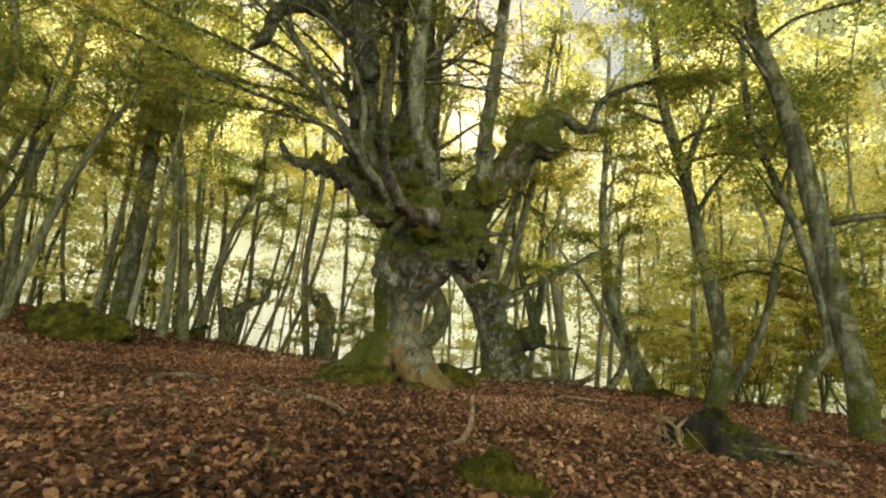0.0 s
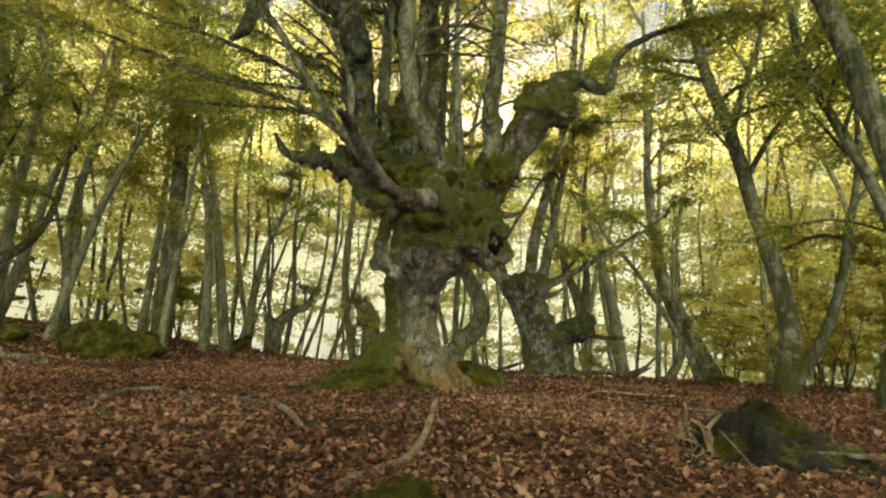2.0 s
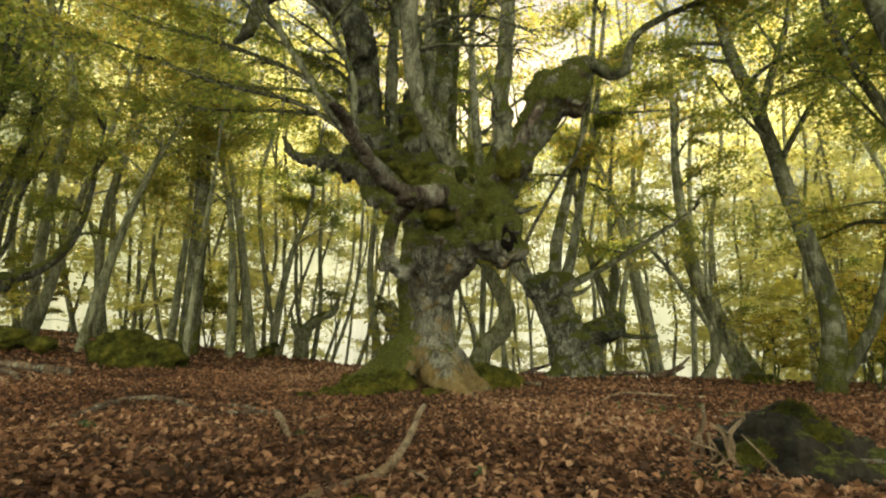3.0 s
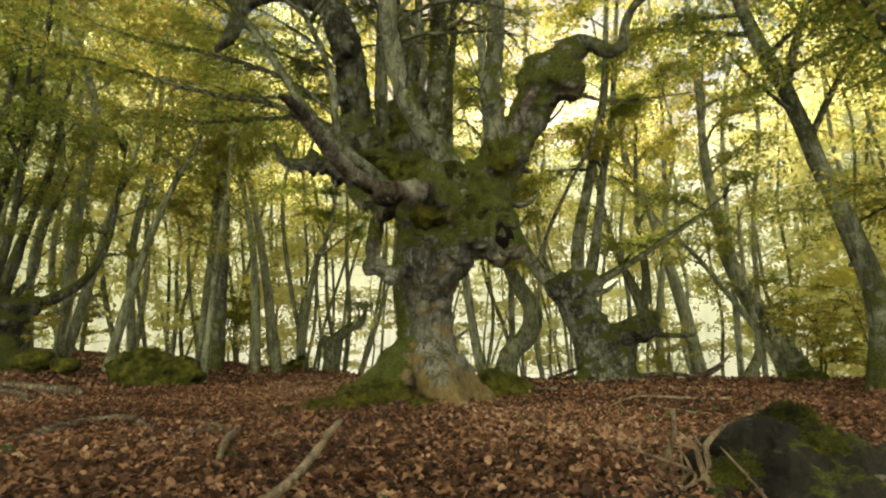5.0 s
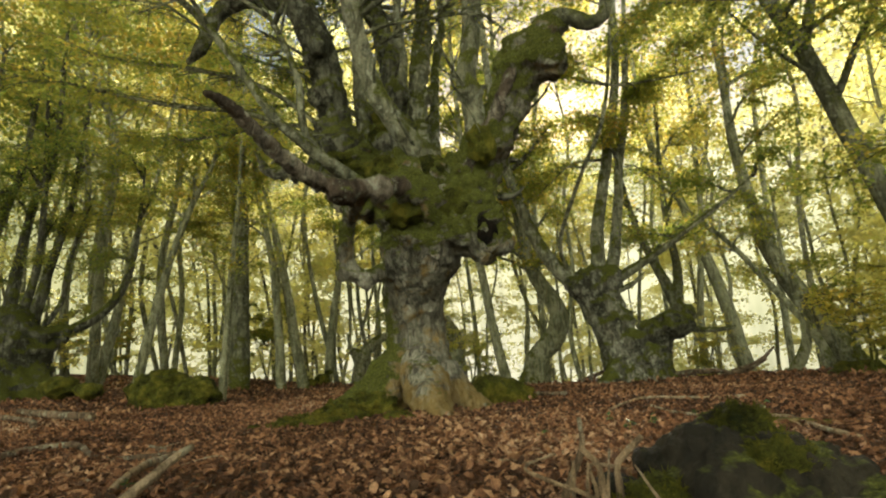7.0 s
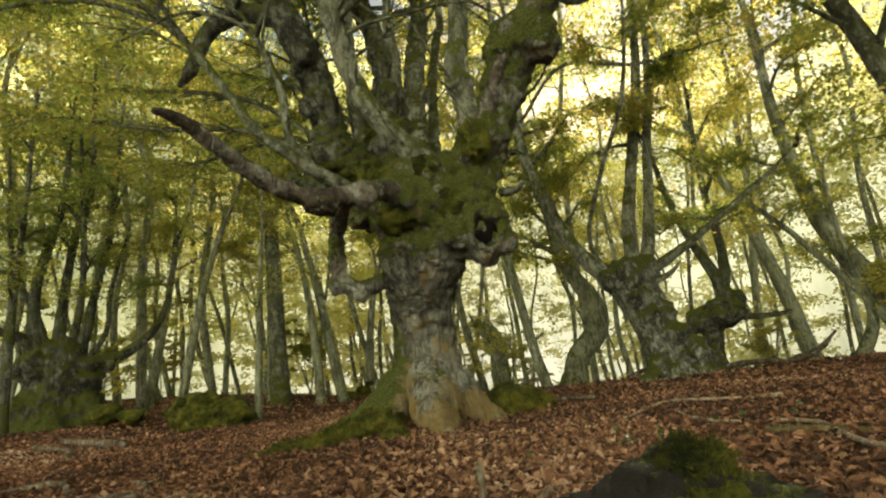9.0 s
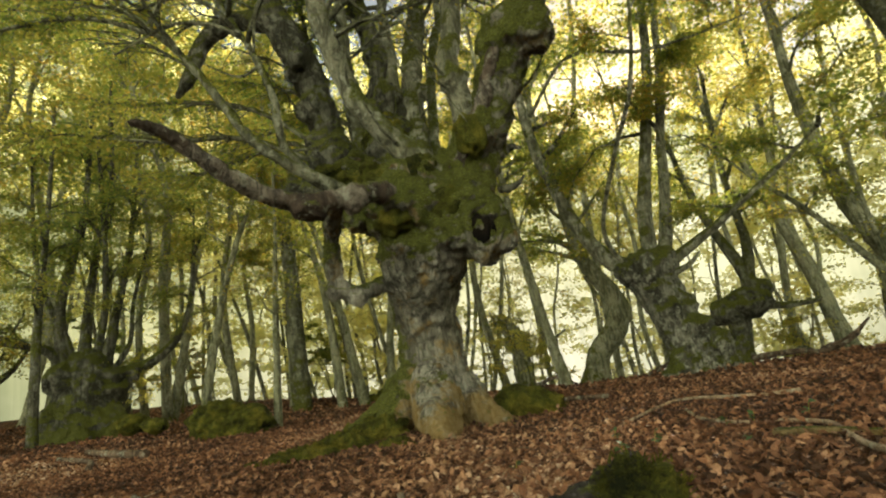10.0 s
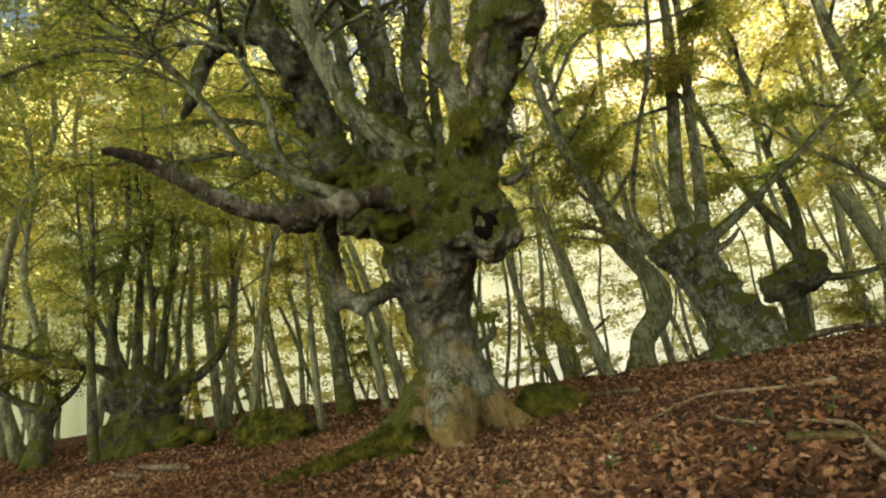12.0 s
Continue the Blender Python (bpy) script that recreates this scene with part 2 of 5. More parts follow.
def backdrop_material():
    """Mist far behind the wood: pale towards the sun, green-grey beside it, with an added fill glow on the unseen south
    side.
    """
    m = Mat("distant_mist")
    v = m.coords(world_space=True)
    nrm = m.n.new("ShaderNodeVectorMath")
    nrm.operation = "NORMALIZE"
    m.link(v, nrm.inputs[0])

    def towards(az, el):
        dot = m.n.new("ShaderNodeVectorMath")
        dot.operation = "DOT_PRODUCT"
        m.link(nrm.outputs[0], dot.inputs[0])
        dot.inputs[1].default_value = (math.sin(radians(az)) * math.cos(radians(el)), math.cos(radians(az)) * math.cos(radians(el)), math.sin(radians(el)))
        return dot.outputs["Value"]

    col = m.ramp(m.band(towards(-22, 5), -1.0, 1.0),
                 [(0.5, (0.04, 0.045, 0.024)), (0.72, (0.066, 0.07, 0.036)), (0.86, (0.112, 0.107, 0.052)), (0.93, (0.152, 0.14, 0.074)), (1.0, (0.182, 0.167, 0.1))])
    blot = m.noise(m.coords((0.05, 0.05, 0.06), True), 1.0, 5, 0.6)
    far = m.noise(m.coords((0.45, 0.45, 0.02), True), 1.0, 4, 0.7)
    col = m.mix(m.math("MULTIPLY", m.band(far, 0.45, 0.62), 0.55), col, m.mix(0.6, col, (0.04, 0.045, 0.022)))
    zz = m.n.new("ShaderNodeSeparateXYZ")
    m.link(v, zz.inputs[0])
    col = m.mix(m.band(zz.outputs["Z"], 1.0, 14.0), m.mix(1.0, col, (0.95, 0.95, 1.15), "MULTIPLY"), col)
    # added glow out of view, which lights the fronts of the trees
    rear_fill = m.mix(m.band(zz.outputs["Z"], 2.0, 40.0), (0.2, 0.2, 0.13), (1.6, 1.54, 1.22))
    col = m.mix(m.band(towards(-11, 6), -0.1, -0.6), col, rear_fill)
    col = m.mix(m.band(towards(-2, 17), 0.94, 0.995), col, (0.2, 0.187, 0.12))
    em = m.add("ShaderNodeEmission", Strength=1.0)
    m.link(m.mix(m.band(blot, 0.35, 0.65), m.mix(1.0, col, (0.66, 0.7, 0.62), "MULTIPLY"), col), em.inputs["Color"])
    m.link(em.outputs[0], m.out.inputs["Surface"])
    return m.m


MIST = backdrop_material()


# ---- mesh tools ----
def mesh_np(name, verts, faces, mat, smooth=True):
    """A mesh from arrays; faces is one (n, k) array or a list of such arrays."""
    faces = [np.asarray(f, dtype=np.int32) for f in (faces if isinstance(faces, list) else [faces]) if len(f)]
    me = bpy.data.meshes.new(name)
    loops = np.concatenate([f.ravel() for f in faces])
    sizes = np.concatenate([np.full(len(f), f.shape[1], dtype=np.int32) for f in faces])
    me.vertices.add(len(verts))
    me.vertices.foreach_set("co", np.asarray(verts, dtype=np.float32).ravel())
    me.loops.add(len(loops))
    me.loops.foreach_set("vertex_index", loops)
    me.polygons.add(len(sizes))
    me.polygons.foreach_set("loop_start", np.concatenate([[0], np.cumsum(sizes)[:-1]]).astype(np.int32))
    me.polygons.foreach_set("use_smooth", np.full(len(sizes), smooth))
    me.materials.append(mat)
    me.update(calc_edges=True)
    return me


def part(name, geo, mat, parent, label="", smooth=True, kind=""):
    """One mesh object under a thing or a part; geo is (verts, faces)."""
    ob = new(name, mesh_np(name, geo[0], geo[1], mat, smooth))
    ob.parent = parent
    return tagged(ob, label, kind=kind)


def thing(name, place, label, category, group=""):
    ob = new(name)
    ob.location = place
    ob.empty_display_size = 0.3
    return tagged(ob, label, category, group)


def spline(points, radii, step):
    """Catmull-Rom through the points, sampled about every step metres."""
    p, r = np.asarray(points, float), np.asarray(radii, float)
    q = np.vstack([2 * p[0] - p[1], p, 2 * p[-1] - p[-2]])
    out, rad = [], []
    for i in range(len(p) - 1):
        n = max(2, int(np.linalg.norm(p[i + 1] - p[i]) / step))
        u = np.linspace(0, 1, n, endpoint=False)[:, None]
        a, b, c, d = q[i], q[i + 1], q[i + 2], q[i + 3]
        out.append(0.5 * (2 * b + (c - a) * u + (2 * a - 5 * b + 4 * c - d) * u ** 2 + (3 * b - a - 3 * c + d) * u ** 3))
        rad.append(r[i] + (r[i + 1] - r[i]) * u[:, 0])
    return np.vstack(out + [p[-1:]]), np.concatenate(rad + [r[-1:]])


def tube(points, radii, rng, sides=8, step=0.15, rough=0.08, wander=0.0, flute=0.0):
    """A tapered, slightly uneven limb along a smooth line; its ends are closed to a point."""
    c, r = spline(points, radii, step)
    n = len(c)
    if wander:
        w = rng.normal(0, wander, (n, 3))
        w[0] = 0
        c = c + np.cumsum(w, 0) * 0.35
    tan = np.gradient(c, axis=0)
    tan /= np.linalg.norm(tan, axis=1)[:, None] + 1e-9
    ref = np.tile([0.31, 0.92, 0.24], (n, 1)) if np.abs(tan @ [0.31, 0.92, 0.24]).max() < 0.93 else np.tile([0.95, -0.1, 0.3], (n, 1))
    s = np.cross(tan, ref)
    s /= np.linalg.norm(s, axis=1)[:, None] + 1e-9
    b = np.cross(tan, s)
    a = np.linspace(0, 2 * np.pi, sides, endpoint=False)
    lump = 1 + rough * rng.normal(0, 1, (n, sides)).clip(-2, 2)
    lump = (lump + np.roll(lump, 1, 1) + np.roll(lump, 1, 0)) / 3
    if flute:
        ph = rng.uniform(0, 6.28)
        lump *= 1 + flute * np.cos(3 * a + ph)[None] + 0.6 * flute * np.cos(5 * a + 2 * ph + np.linspace(0, 1.5, n)[:, None])
    rr = r[:, None] * lump
    ring = c[:, None] + rr[..., None] * (np.cos(a)[None, :, None] * s[:, None] + np.sin(a)[None, :, None] * b[:, None])
    v = np.vstack([ring.reshape(-1, 3), c[:1] - tan[:1] * r[0] * 0.3, c[-1:] + tan[-1:] * r[-1] * 0.6])
    i, j = np.meshgrid(np.arange(n - 1), np.arange(sides), indexing="ij")
    k = (j + 1) % sides
    quads = np.stack([i * sides + j, i * sides + k, (i + 1) * sides + k, (i + 1) * sides + j], -1).reshape(-1, 4)
    j = np.arange(sides)
    k = (j + 1) % sides
    top = (n - 1) * sides
    tris = np.vstack([np.stack([np.full(sides, n * sides), k, j], 1), np.stack([np.full(sides, n * sides + 1), top + j, top + k], 1)])
    return v, [quads, tris]


def join(geos):
    """Several (verts, faces) as one."""
    vs, quads, tris, off = [], [], [], 0
    for v, f in geos:
        for arr in (f if isinstance(f, list) else [f]):
            (quads if arr.shape[1] == 4 else tris).append(arr + off)
        vs.append(v)
        off += len(v)
    return np.vstack(vs), [np.vstack(q) for q in (quads, tris) if q]


def blob(center, radius, rng, squash=(1, 1, 1), rough=0.18, freq=1.7, level=3):
    """A lumpy ball: burls, boulders, clods."""
    bm = bmesh.new()
    bmesh.ops.create_icosphere(bm, subdivisions=level, radius=1.0)
    off = Vector(rng.uniform(-50, 50, 3))
    for w in bm.verts:
        k = 1 + rough * (noise.noise(w.co * freq + off) + 0.5 * noise.noise(w.co * freq * 2.3 + off) + 0.3 * noise.noise(w.co * freq * 5 + off))
        w.co *= k
    v = np.array([w.co[:] for w in bm.verts]) * radius * np.array(squash) + np.array(center)
    f = np.array([[w.index for w in p.verts] for p in bm.faces])
    bm.free()
    return v, [f]


def leaf_cards(pos, size, rng, flat=0.8, curl=0.25):
    """Leaves, each a folded pointed blade of four vertices, lying mostly level."""
    n = len(pos)
    nrm = rng.normal(0, flat, (n, 3)) + [0, 0, 1]
    nrm /= np.linalg.norm(nrm, axis=1)[:, None]
    d = rng.normal(0, 1, (n, 3))
    d -= (d * nrm).sum(1)[:, None] * nrm
    d /= np.linalg.norm(d, axis=1)[:, None]
    e = np.cross(nrm, d)
    s = (size * rng.uniform(0.65, 1.3, n))[:, None]
    droop = curl * s * rng.uniform(0.2, 1, (n, 1))
    a = pos
    l = pos + d * s * 0.5 + e * s * 0.34 + nrm * droop * 0.5
    t = pos + d * s - nrm * droop * 0.4
    r = pos + d * s * 0.5 - e * s * 0.34 + nrm * droop * 0.5
    v = np.stack([a, l, t, r], 1).reshape(-1, 3)
    base = np.arange(n)[:, None] * 4
    f = np.concatenate([base + [[0, 2, 1]], base + [[0, 3, 2]]])
    return v, [f]


def crumpled_leaves(pos, size, rng):
    """Dry leaves of eight facets, folded along the midrib, with curled edges and tips."""
    n = len(pos)
    nrm = rng.normal(0, 0.34, (n, 3)) + [0, 0, 1.0]
    nrm /= np.linalg.norm(nrm, axis=1)[:, None]
    d = rng.normal(0, 1, (n, 3))
    d -= (d * nrm).sum(1)[:, None] * nrm
    d /= np.linalg.norm(d, axis=1)[:, None]
    e = np.cross(nrm, d)
    s = (size * rng.uniform(0.6, 1.35, n))[:, None]
    w, fold, curl = rng.uniform(0.24, 0.4, (n, 1)), rng.uniform(-0.1, 0.34, (n, 1)), rng.uniform(-0.3, 0.45, (n, 1))
    twist = rng.uniform(-0.14, 0.14, (n, 1))
    rows = []
    for u, side, lift in ((0, 0, 0), (0.3, 1, 1), (0.34, 0, 0.05), (0.3, -1, 1), (0.7, 0.85, 1.1), (0.7, 0, 0.1), (0.7, -0.85, 1.1), (1.0, 0, 0)):
        jit = rng.normal(0, 0.035, (n, 3)) * s
        rows.append(pos + d * s * u + e * s * w * side + nrm * s * (fold * lift + curl * u * u + twist * side) + jit)
    v = np.stack(rows, 1).reshape(-1, 3)
    b = np.arange(n)[:, None] * 8
    tris = np.concatenate([b + [[0, 2, 1]], b + [[0, 3, 2]], b + [[4, 5, 7]], b + [[5, 6, 7]]])
    quads = np.concatenate([b + [[1, 2, 5, 4]], b + [[2, 3, 6, 5]]])
    return v, [tris, quads]


def unit(v):
    v = np.asarray(v, float)
    return v / (np.linalg.norm(v) + 1e-9)


def branch_out(path, rng, count, lo, hi, length, rise=0.35, thick=0.05, heading=None, spread=np.pi):
    """Side limbs from a path: lists of (points, radii), drooping towards their ends as beech does."""
    c = np.asarray(path, float)
    out = []
    for k in range(count):
        u = lo + (hi - lo) * (k + rng.uniform(0, 0.9)) / count
        x = u * (len(c) - 1)
        i = min(int(x), len(c) - 2)
        start = c[i] + (c[i + 1] - c[i]) * (x - i)
        az = rng.uniform(-spread, spread) + (heading or 0)
        ln = length * rng.uniform(0.6, 1.2) * (1.1 - 0.5 * u)
        el = rise + rng.uniform(-0.15, 0.35) + 0.5 * u
        pts, p, dirn = [start], start.copy(), np.array([np.cos(az) * np.cos(el), np.sin(az) * np.cos(el), np.sin(el)])
        for s in range(4):
            dirn = unit(dirn + rng.normal(0, 0.16, 3) + [0, 0, -0.09])
            p = p + dirn * ln / 4
            pts.append(p.copy())
        r0 = thick * rng.uniform(0.7, 1.2)
        out.append((np.array(pts), np.linspace(r0, r0 * 0.25, 5)))
    return out


def sprays(limbs, rng, per_limb, length, leaves, leaf, flat_spread=0.22):
    """Twigs in flat fans along the limbs, with leaves: (twig geometry list, leaf positions)."""
    twigs, pos = [], []
    for pts, rad in limbs:
        for k in range(per_limb):
            x = rng.uniform(0.25, 1.0) * (len(pts) - 1)
            i = min(int(x), len(pts) - 2)
            p0 = pts[i] + (pts[i + 1] - pts[i]) * (x - i)
            out = unit(pts[i + 1] - pts[i])
            az = math.atan2(out[1], out[0]) + rng.uniform(-1.3, 1.3)
            ln = length * rng.uniform(0.5, 1.2)
            d = np.array([math.cos(az), math.sin(az), rng.uniform(-0.15, 0.35)])
            mid = p0 + d * ln * 0.5 + [0, 0, ln * 0.05]
            end = p0 + d * ln + [0, 0, -ln * 0.12]
            twigs.append(tube([p0, mid, end], [0.012, 0.008, 0.004], rng, 3, ln / 3, 0))
            t = rng.uniform(0.15, 1.08, leaves)[:, None]
            q = (1 - t) ** 2 * p0 + 2 * t * (1 - t) * mid + t ** 2 * end
            side = np.cross(d, [0, 0, 1])
            w = rng.normal(0, flat_spread * ln, (leaves, 1)) * (1.1 - 0.5 * t)
            pos.append(q + side * w + rng.normal(0, 0.09 * ln, (leaves, 3)))
    return twigs, (np.vstack(pos) if pos else np.zeros((0, 3)))


# ---- ground ----
def ground_z(x, y):
    """The lie of the land: level round the old tree, rising to the west, falling gently to the north-east."""
    x, y = np.asarray(x, float), np.asarray(y, float)
    west = np.maximum(0, -x - 9.5)
    rise = 0.115 * west * west / (west + 3.5)
    rise = 4.0 * (1 - np.exp(-rise / 4.0)) / (1 + np.exp(np.clip((y - 25) / 1.8, -30, 30)))
    east = 1 / (1 + np.exp(np.clip(-(x + 8) / 1.6, -30, 30)))
    fall = -0.024 * np.clip(y - 10, 0, 40) * east
    fall = fall - 0.17 * np.clip(y - 20.5, 0, 45) / (1 + np.exp(np.clip(-(x + 14.5 + 2.2 * np.clip(y - 20, 0, 30)) / 1.2, -30, 30))) - 0.12 * np.clip(x - 9, 0, 14)
    bump = 0.035 * np.sin(x * 1.3 + 0.7) * np.sin(y * 1.1 + 2) + 0.02 * np.sin(x * 3.1 + y * 2.3) + 0.012 * np.sin(x * 5.7 - y * 4.9 + 1)
    return rise + fall + bump


def make_ground():
    rad = np.concatenate([np.linspace(0.05, 16, 110), 16 + np.geomspace(0.3, 384, 40)])
    ang = np.linspace(0, 2 * np.pi, 220, endpoint=False)
    R, A = np.meshgrid(rad, ang, indexing="ij")
    x, y = R * np.cos(A) - 0.5, R * np.sin(A) + 5
    far = np.clip((R - 75) / 60, 0, 1)
    z = ground_z(x, y) * (1 - far) + far * -8.0
    v = np.stack([x, y, z], -1).reshape(-1, 3)
    n, m = len(rad), len(ang)
    i, j = np.meshgrid(np.arange(n - 1), np.arange(m), indexing="ij")
    k = (j + 1) % m
    q = np.stack([i * m + j, (i + 1) * m + j, (i + 1) * m + k, i * m + k], -1).reshape(-1, 4)
    ob = new("ground", mesh_np("ground", v, q, GROUND))
    tagged(ob, "forest floor of brown soil covered in fallen leaves", "ground", kind="structure")


make_ground()

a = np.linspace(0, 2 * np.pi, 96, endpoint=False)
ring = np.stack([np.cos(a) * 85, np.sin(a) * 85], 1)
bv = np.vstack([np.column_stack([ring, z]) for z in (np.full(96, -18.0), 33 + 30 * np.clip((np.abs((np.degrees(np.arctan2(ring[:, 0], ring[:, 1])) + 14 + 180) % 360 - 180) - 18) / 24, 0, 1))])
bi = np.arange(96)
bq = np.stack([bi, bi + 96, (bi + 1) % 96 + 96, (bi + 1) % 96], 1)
tagged(new("backdrop", mesh_np("backdrop", bv, bq, MIST)), "yellow-green mist round the wood, with added fill glow at the rear", "mist", kind="structure")


# ---- the old pollard beech ----
def organic(ob, voxel, strength, scale, smooth=4, level=0.5):
    """Fuse the overlapping lumps of a mesh into one skin and roughen it."""
    rm = ob.modifiers.new("fuse", "REMESH")
    rm.mode, rm.voxel_size, rm.use_smooth_shade = "VOXEL", voxel, True
    sm = ob.modifiers.new("soften", "SMOOTH")
    sm.iterations, sm.factor = smooth, 0.5
    for k, (st, sc) in enumerate(((strength, scale), (strength * 0.5, scale * 0.4), (strength * 0.22, scale * 0.14))):
        tex = bpy.data.textures.new("gnarl", "CLOUDS")
        tex.noise_scale, tex.noise_depth = sc, 3
        dm = ob.modifiers.new("gnarl", "DISPLACE")
        dm.texture, dm.strength, dm.mid_level, dm.texture_coords = tex, st, level, "LOCAL"


def old_beech():
    rng = np.random.default_rng(11)
    base = np.array([-2.2, 9.75, 0.0])
    tree = thing("pollard_beech", base, "huge gnarled old pollard beech with mossy burls and many upright stems", "tree")
    L = lambda pts: np.asarray(pts, float) - base
    T = lambda pts, rad, sides=12, step=0.1, rough=0.1, flute=0.0: tube(L(pts), rad, rng, sides, step, rough, 0.0, flute)
    B = lambda c, r, sq=(1, 1, 1), rough=0.3, freq=1.9: blob(L(c), r, rng, sq, rough, freq)
    # trunk, root flare and the swollen head
    geo = [
        T([(-2.2, 9.7, -0.3), (-2.25, 9.75, 0.25), (-2.36, 9.85, 0.9), (-2.41, 9.88, 1.6), (-2.28, 9.8, 2.1), (-2.05, 9.65, 2.7), (-1.95, 9.6, 3.3)],
          [0.6, 0.5, 0.445, 0.455, 0.54, 0.64, 0.48], 20, 0.12, 0.05, 0.11),
        T([(-2.35, 9.8, 1.25), (-2.2, 9.62, 1.75), (-1.98, 9.42, 2.15), (-1.78, 9.32, 2.5)], [0.38, 0.45, 0.56, 0.62], 16, 0.12, 0.05, 0.06),
        T([(-2.1, 9.5, 0.7), (-1.75, 9.05, 0.32), (-1.4, 8.6, 0.08), (-1.1, 8.3, -0.12)], [0.3, 0.3, 0.2, 0.1]),
        T([(-2.4, 9.5, 0.7), (-2.45, 9.1, 0.28), (-2.35, 8.7, 0.04), (-2.2, 8.35, -0.14)], [0.3, 0.26, 0.18, 0.08]),
        T([(-2.6, 9.7, 0.7), (-2.95, 9.4, 0.25), (-3.25, 9.1, 0.03), (-3.6, 8.9, -0.14)], [0.3, 0.26, 0.18, 0.08]),
        T([(-1.9, 9.8, 0.5), (-1.55, 9.7, 0.15), (-1.2, 9.75, -0.05), (-0.9, 9.7, -0.2)], [0.28, 0.2, 0.12, 0.07]),
        T([(-2.5, 10.1, 0.5), (-3.0, 10.5, 0.1), (-3.4, 10.8, -0.15)], [0.3, 0.24, 0.1]),
        B((-1.6, 9.4, 2.6), 0.5), B((-1.75, 9.5, 2.25), 0.42, (1, 1, 1.2)), B((-2.05, 9.4, 2.5), 0.4), B((-1.05, 9.55, 2.45), 0.42, (1, 1, 0.9)),
        B((-0.98, 9.4, 2.3), 0.33), B((-1.0, 9.36, 2.62), 0.32), B((-1.25, 9.25, 2.4), 0.3), B((-2.25, 9.25, 2.2), 0.2), B((-1.75, 9.0, 2.85), 0.42), B((-2.2, 9.45, 3.0), 0.4),
        B((-2.6, 9.1, 3.0), 0.28), B((-2.9, 8.9, 3.1), 0.22), B((-1.3, 9.55, 2.95), 0.4), B((-2.25, 9.2, 2.12), 0.16),
        B((-2.45, 9.8, 3.7), 0.4), B((-2.5, 9.9, 4.4), 0.34), B((-1.95, 9.1, 3.25), 0.3), B((-2.5, 9.25, 3.35), 0.3), B((-2.75, 9.3, 3.7), 0.3), B((-1.55, 9.2, 3.1), 0.28), B((-2.1, 8.95, 2.7), 0.24),
    ]
    for c, r in (((-1.6, 9.4, 2.5), 0.55), ((-2.0, 9.4, 2.45), 0.42), ((-1.05, 9.55, 2.45), 0.42), ((-0.98, 9.4, 2.3), 0.35), ((-1.75, 9.0, 2.85), 0.42), ((-2.2, 9.45, 3.0), 0.42), ((-2.6, 9.1, 3.0), 0.3),
                 ((-1.3, 9.55, 2.95), 0.42), ((-1.95, 9.1, 3.25), 0.32), ((-2.5, 9.25, 3.35), 0.32), ((-2.75, 9.3, 3.7), 0.32), ((-1.55, 9.2, 3.1), 0.3), ((-2.1, 9.3, 2.35), 0.3)):
        for q in range(9):
            d = unit(rng.normal(0, 1, 3) + [0, -0.6, 0])
            geo.append(B(np.array(c) + d * r * 0.95, rng.uniform(0.06, 0.17), (1, 1, rng.uniform(0.7, 1.3)), 0.35))
    trunk = part("trunk", join(geo), OLD_BARK, tree, "fluted pale trunk with mossy root flare and knotted burls")
    organic(trunk, 0.024, 0.105, 0.18, 3, 0.52)
    for c, r, sq in (((-2.6, 9.0, 3.42), 0.3, (1.2, 1, 0.55)), ((-2.15, 8.95, 3.32), 0.3, (1.1, 1, 0.7)), ((-1.9, 8.78, 3.08), 0.27, (1.1, 1, 0.8)), ((-3.0, 8.95, 3.7), 0.26, (1.1, 1, 0.6)), ((-1.5, 9.1, 3.3), 0.2, (1, 1, 1.1)),
                     ((-0.8, 9.32, 3.55), 0.2, (1, 0.8, 1.4)), ((-1.25, 9.2, 2.72), 0.26, (1.2, 0.8, 0.9)), ((-2.55, 9.7, 4.3), 0.36, (1, 0.9, 1.2)), ((-1.75, 8.72, 2.6), 0.22, (1.2, 0.8, 0.8))):
        pad = part("moss_pad", join([B(c, r, sq, 0.4, 2.4)] + [B(np.array(c) + unit(rng.normal(0, 1, 3)) * r * np.array(sq) * 0.85, r * rng.uniform(0.2, 0.4), (1, 1, 0.8), 0.4) for q in range(9)]), MOSS, tree, "thick yellow-green moss")
        organic(pad, 0.022, 0.05, 0.1, 1)
    # a hollow ringed by a lip on the burl, its shade painted near-black on a bulge
    hole_dir = unit([0.7, -0.71, -0.06])
    up = unit(np.cross(np.cross(hole_dir, [0, 0, 1]), hole_dir))
    sidew = np.cross(hole_dir, up)
    centre = np.array([-1.04, 9.45, 2.34]) + hole_dir * 0.36
    lip = [centre + 0.23 * (math.cos(q) * sidew * 0.85 + math.sin(q) * up * 1.15) for q in np.linspace(0, 2 * np.pi, 10)]
    hollow = part("hollow_rim", T(lip, [0.055, 0.065, 0.06, 0.07, 0.055, 0.05, 0.06, 0.055, 0.05, 0.055], 10, 0.05, 0.2), OLD_BARK, tree, "thick callus lip round a dark hollow")
    organic(hollow, 0.02, 0.05, 0.12, 1)
    part("hollow", blob(L(centre - hole_dir * 0.09 - up * 0.02), 0.2, rng, (0.9, 0.9, 1.15), 0.3, 2.5), HOLLOW_SHADE, tree, "near-black bulge painted as the shade in a hollow")

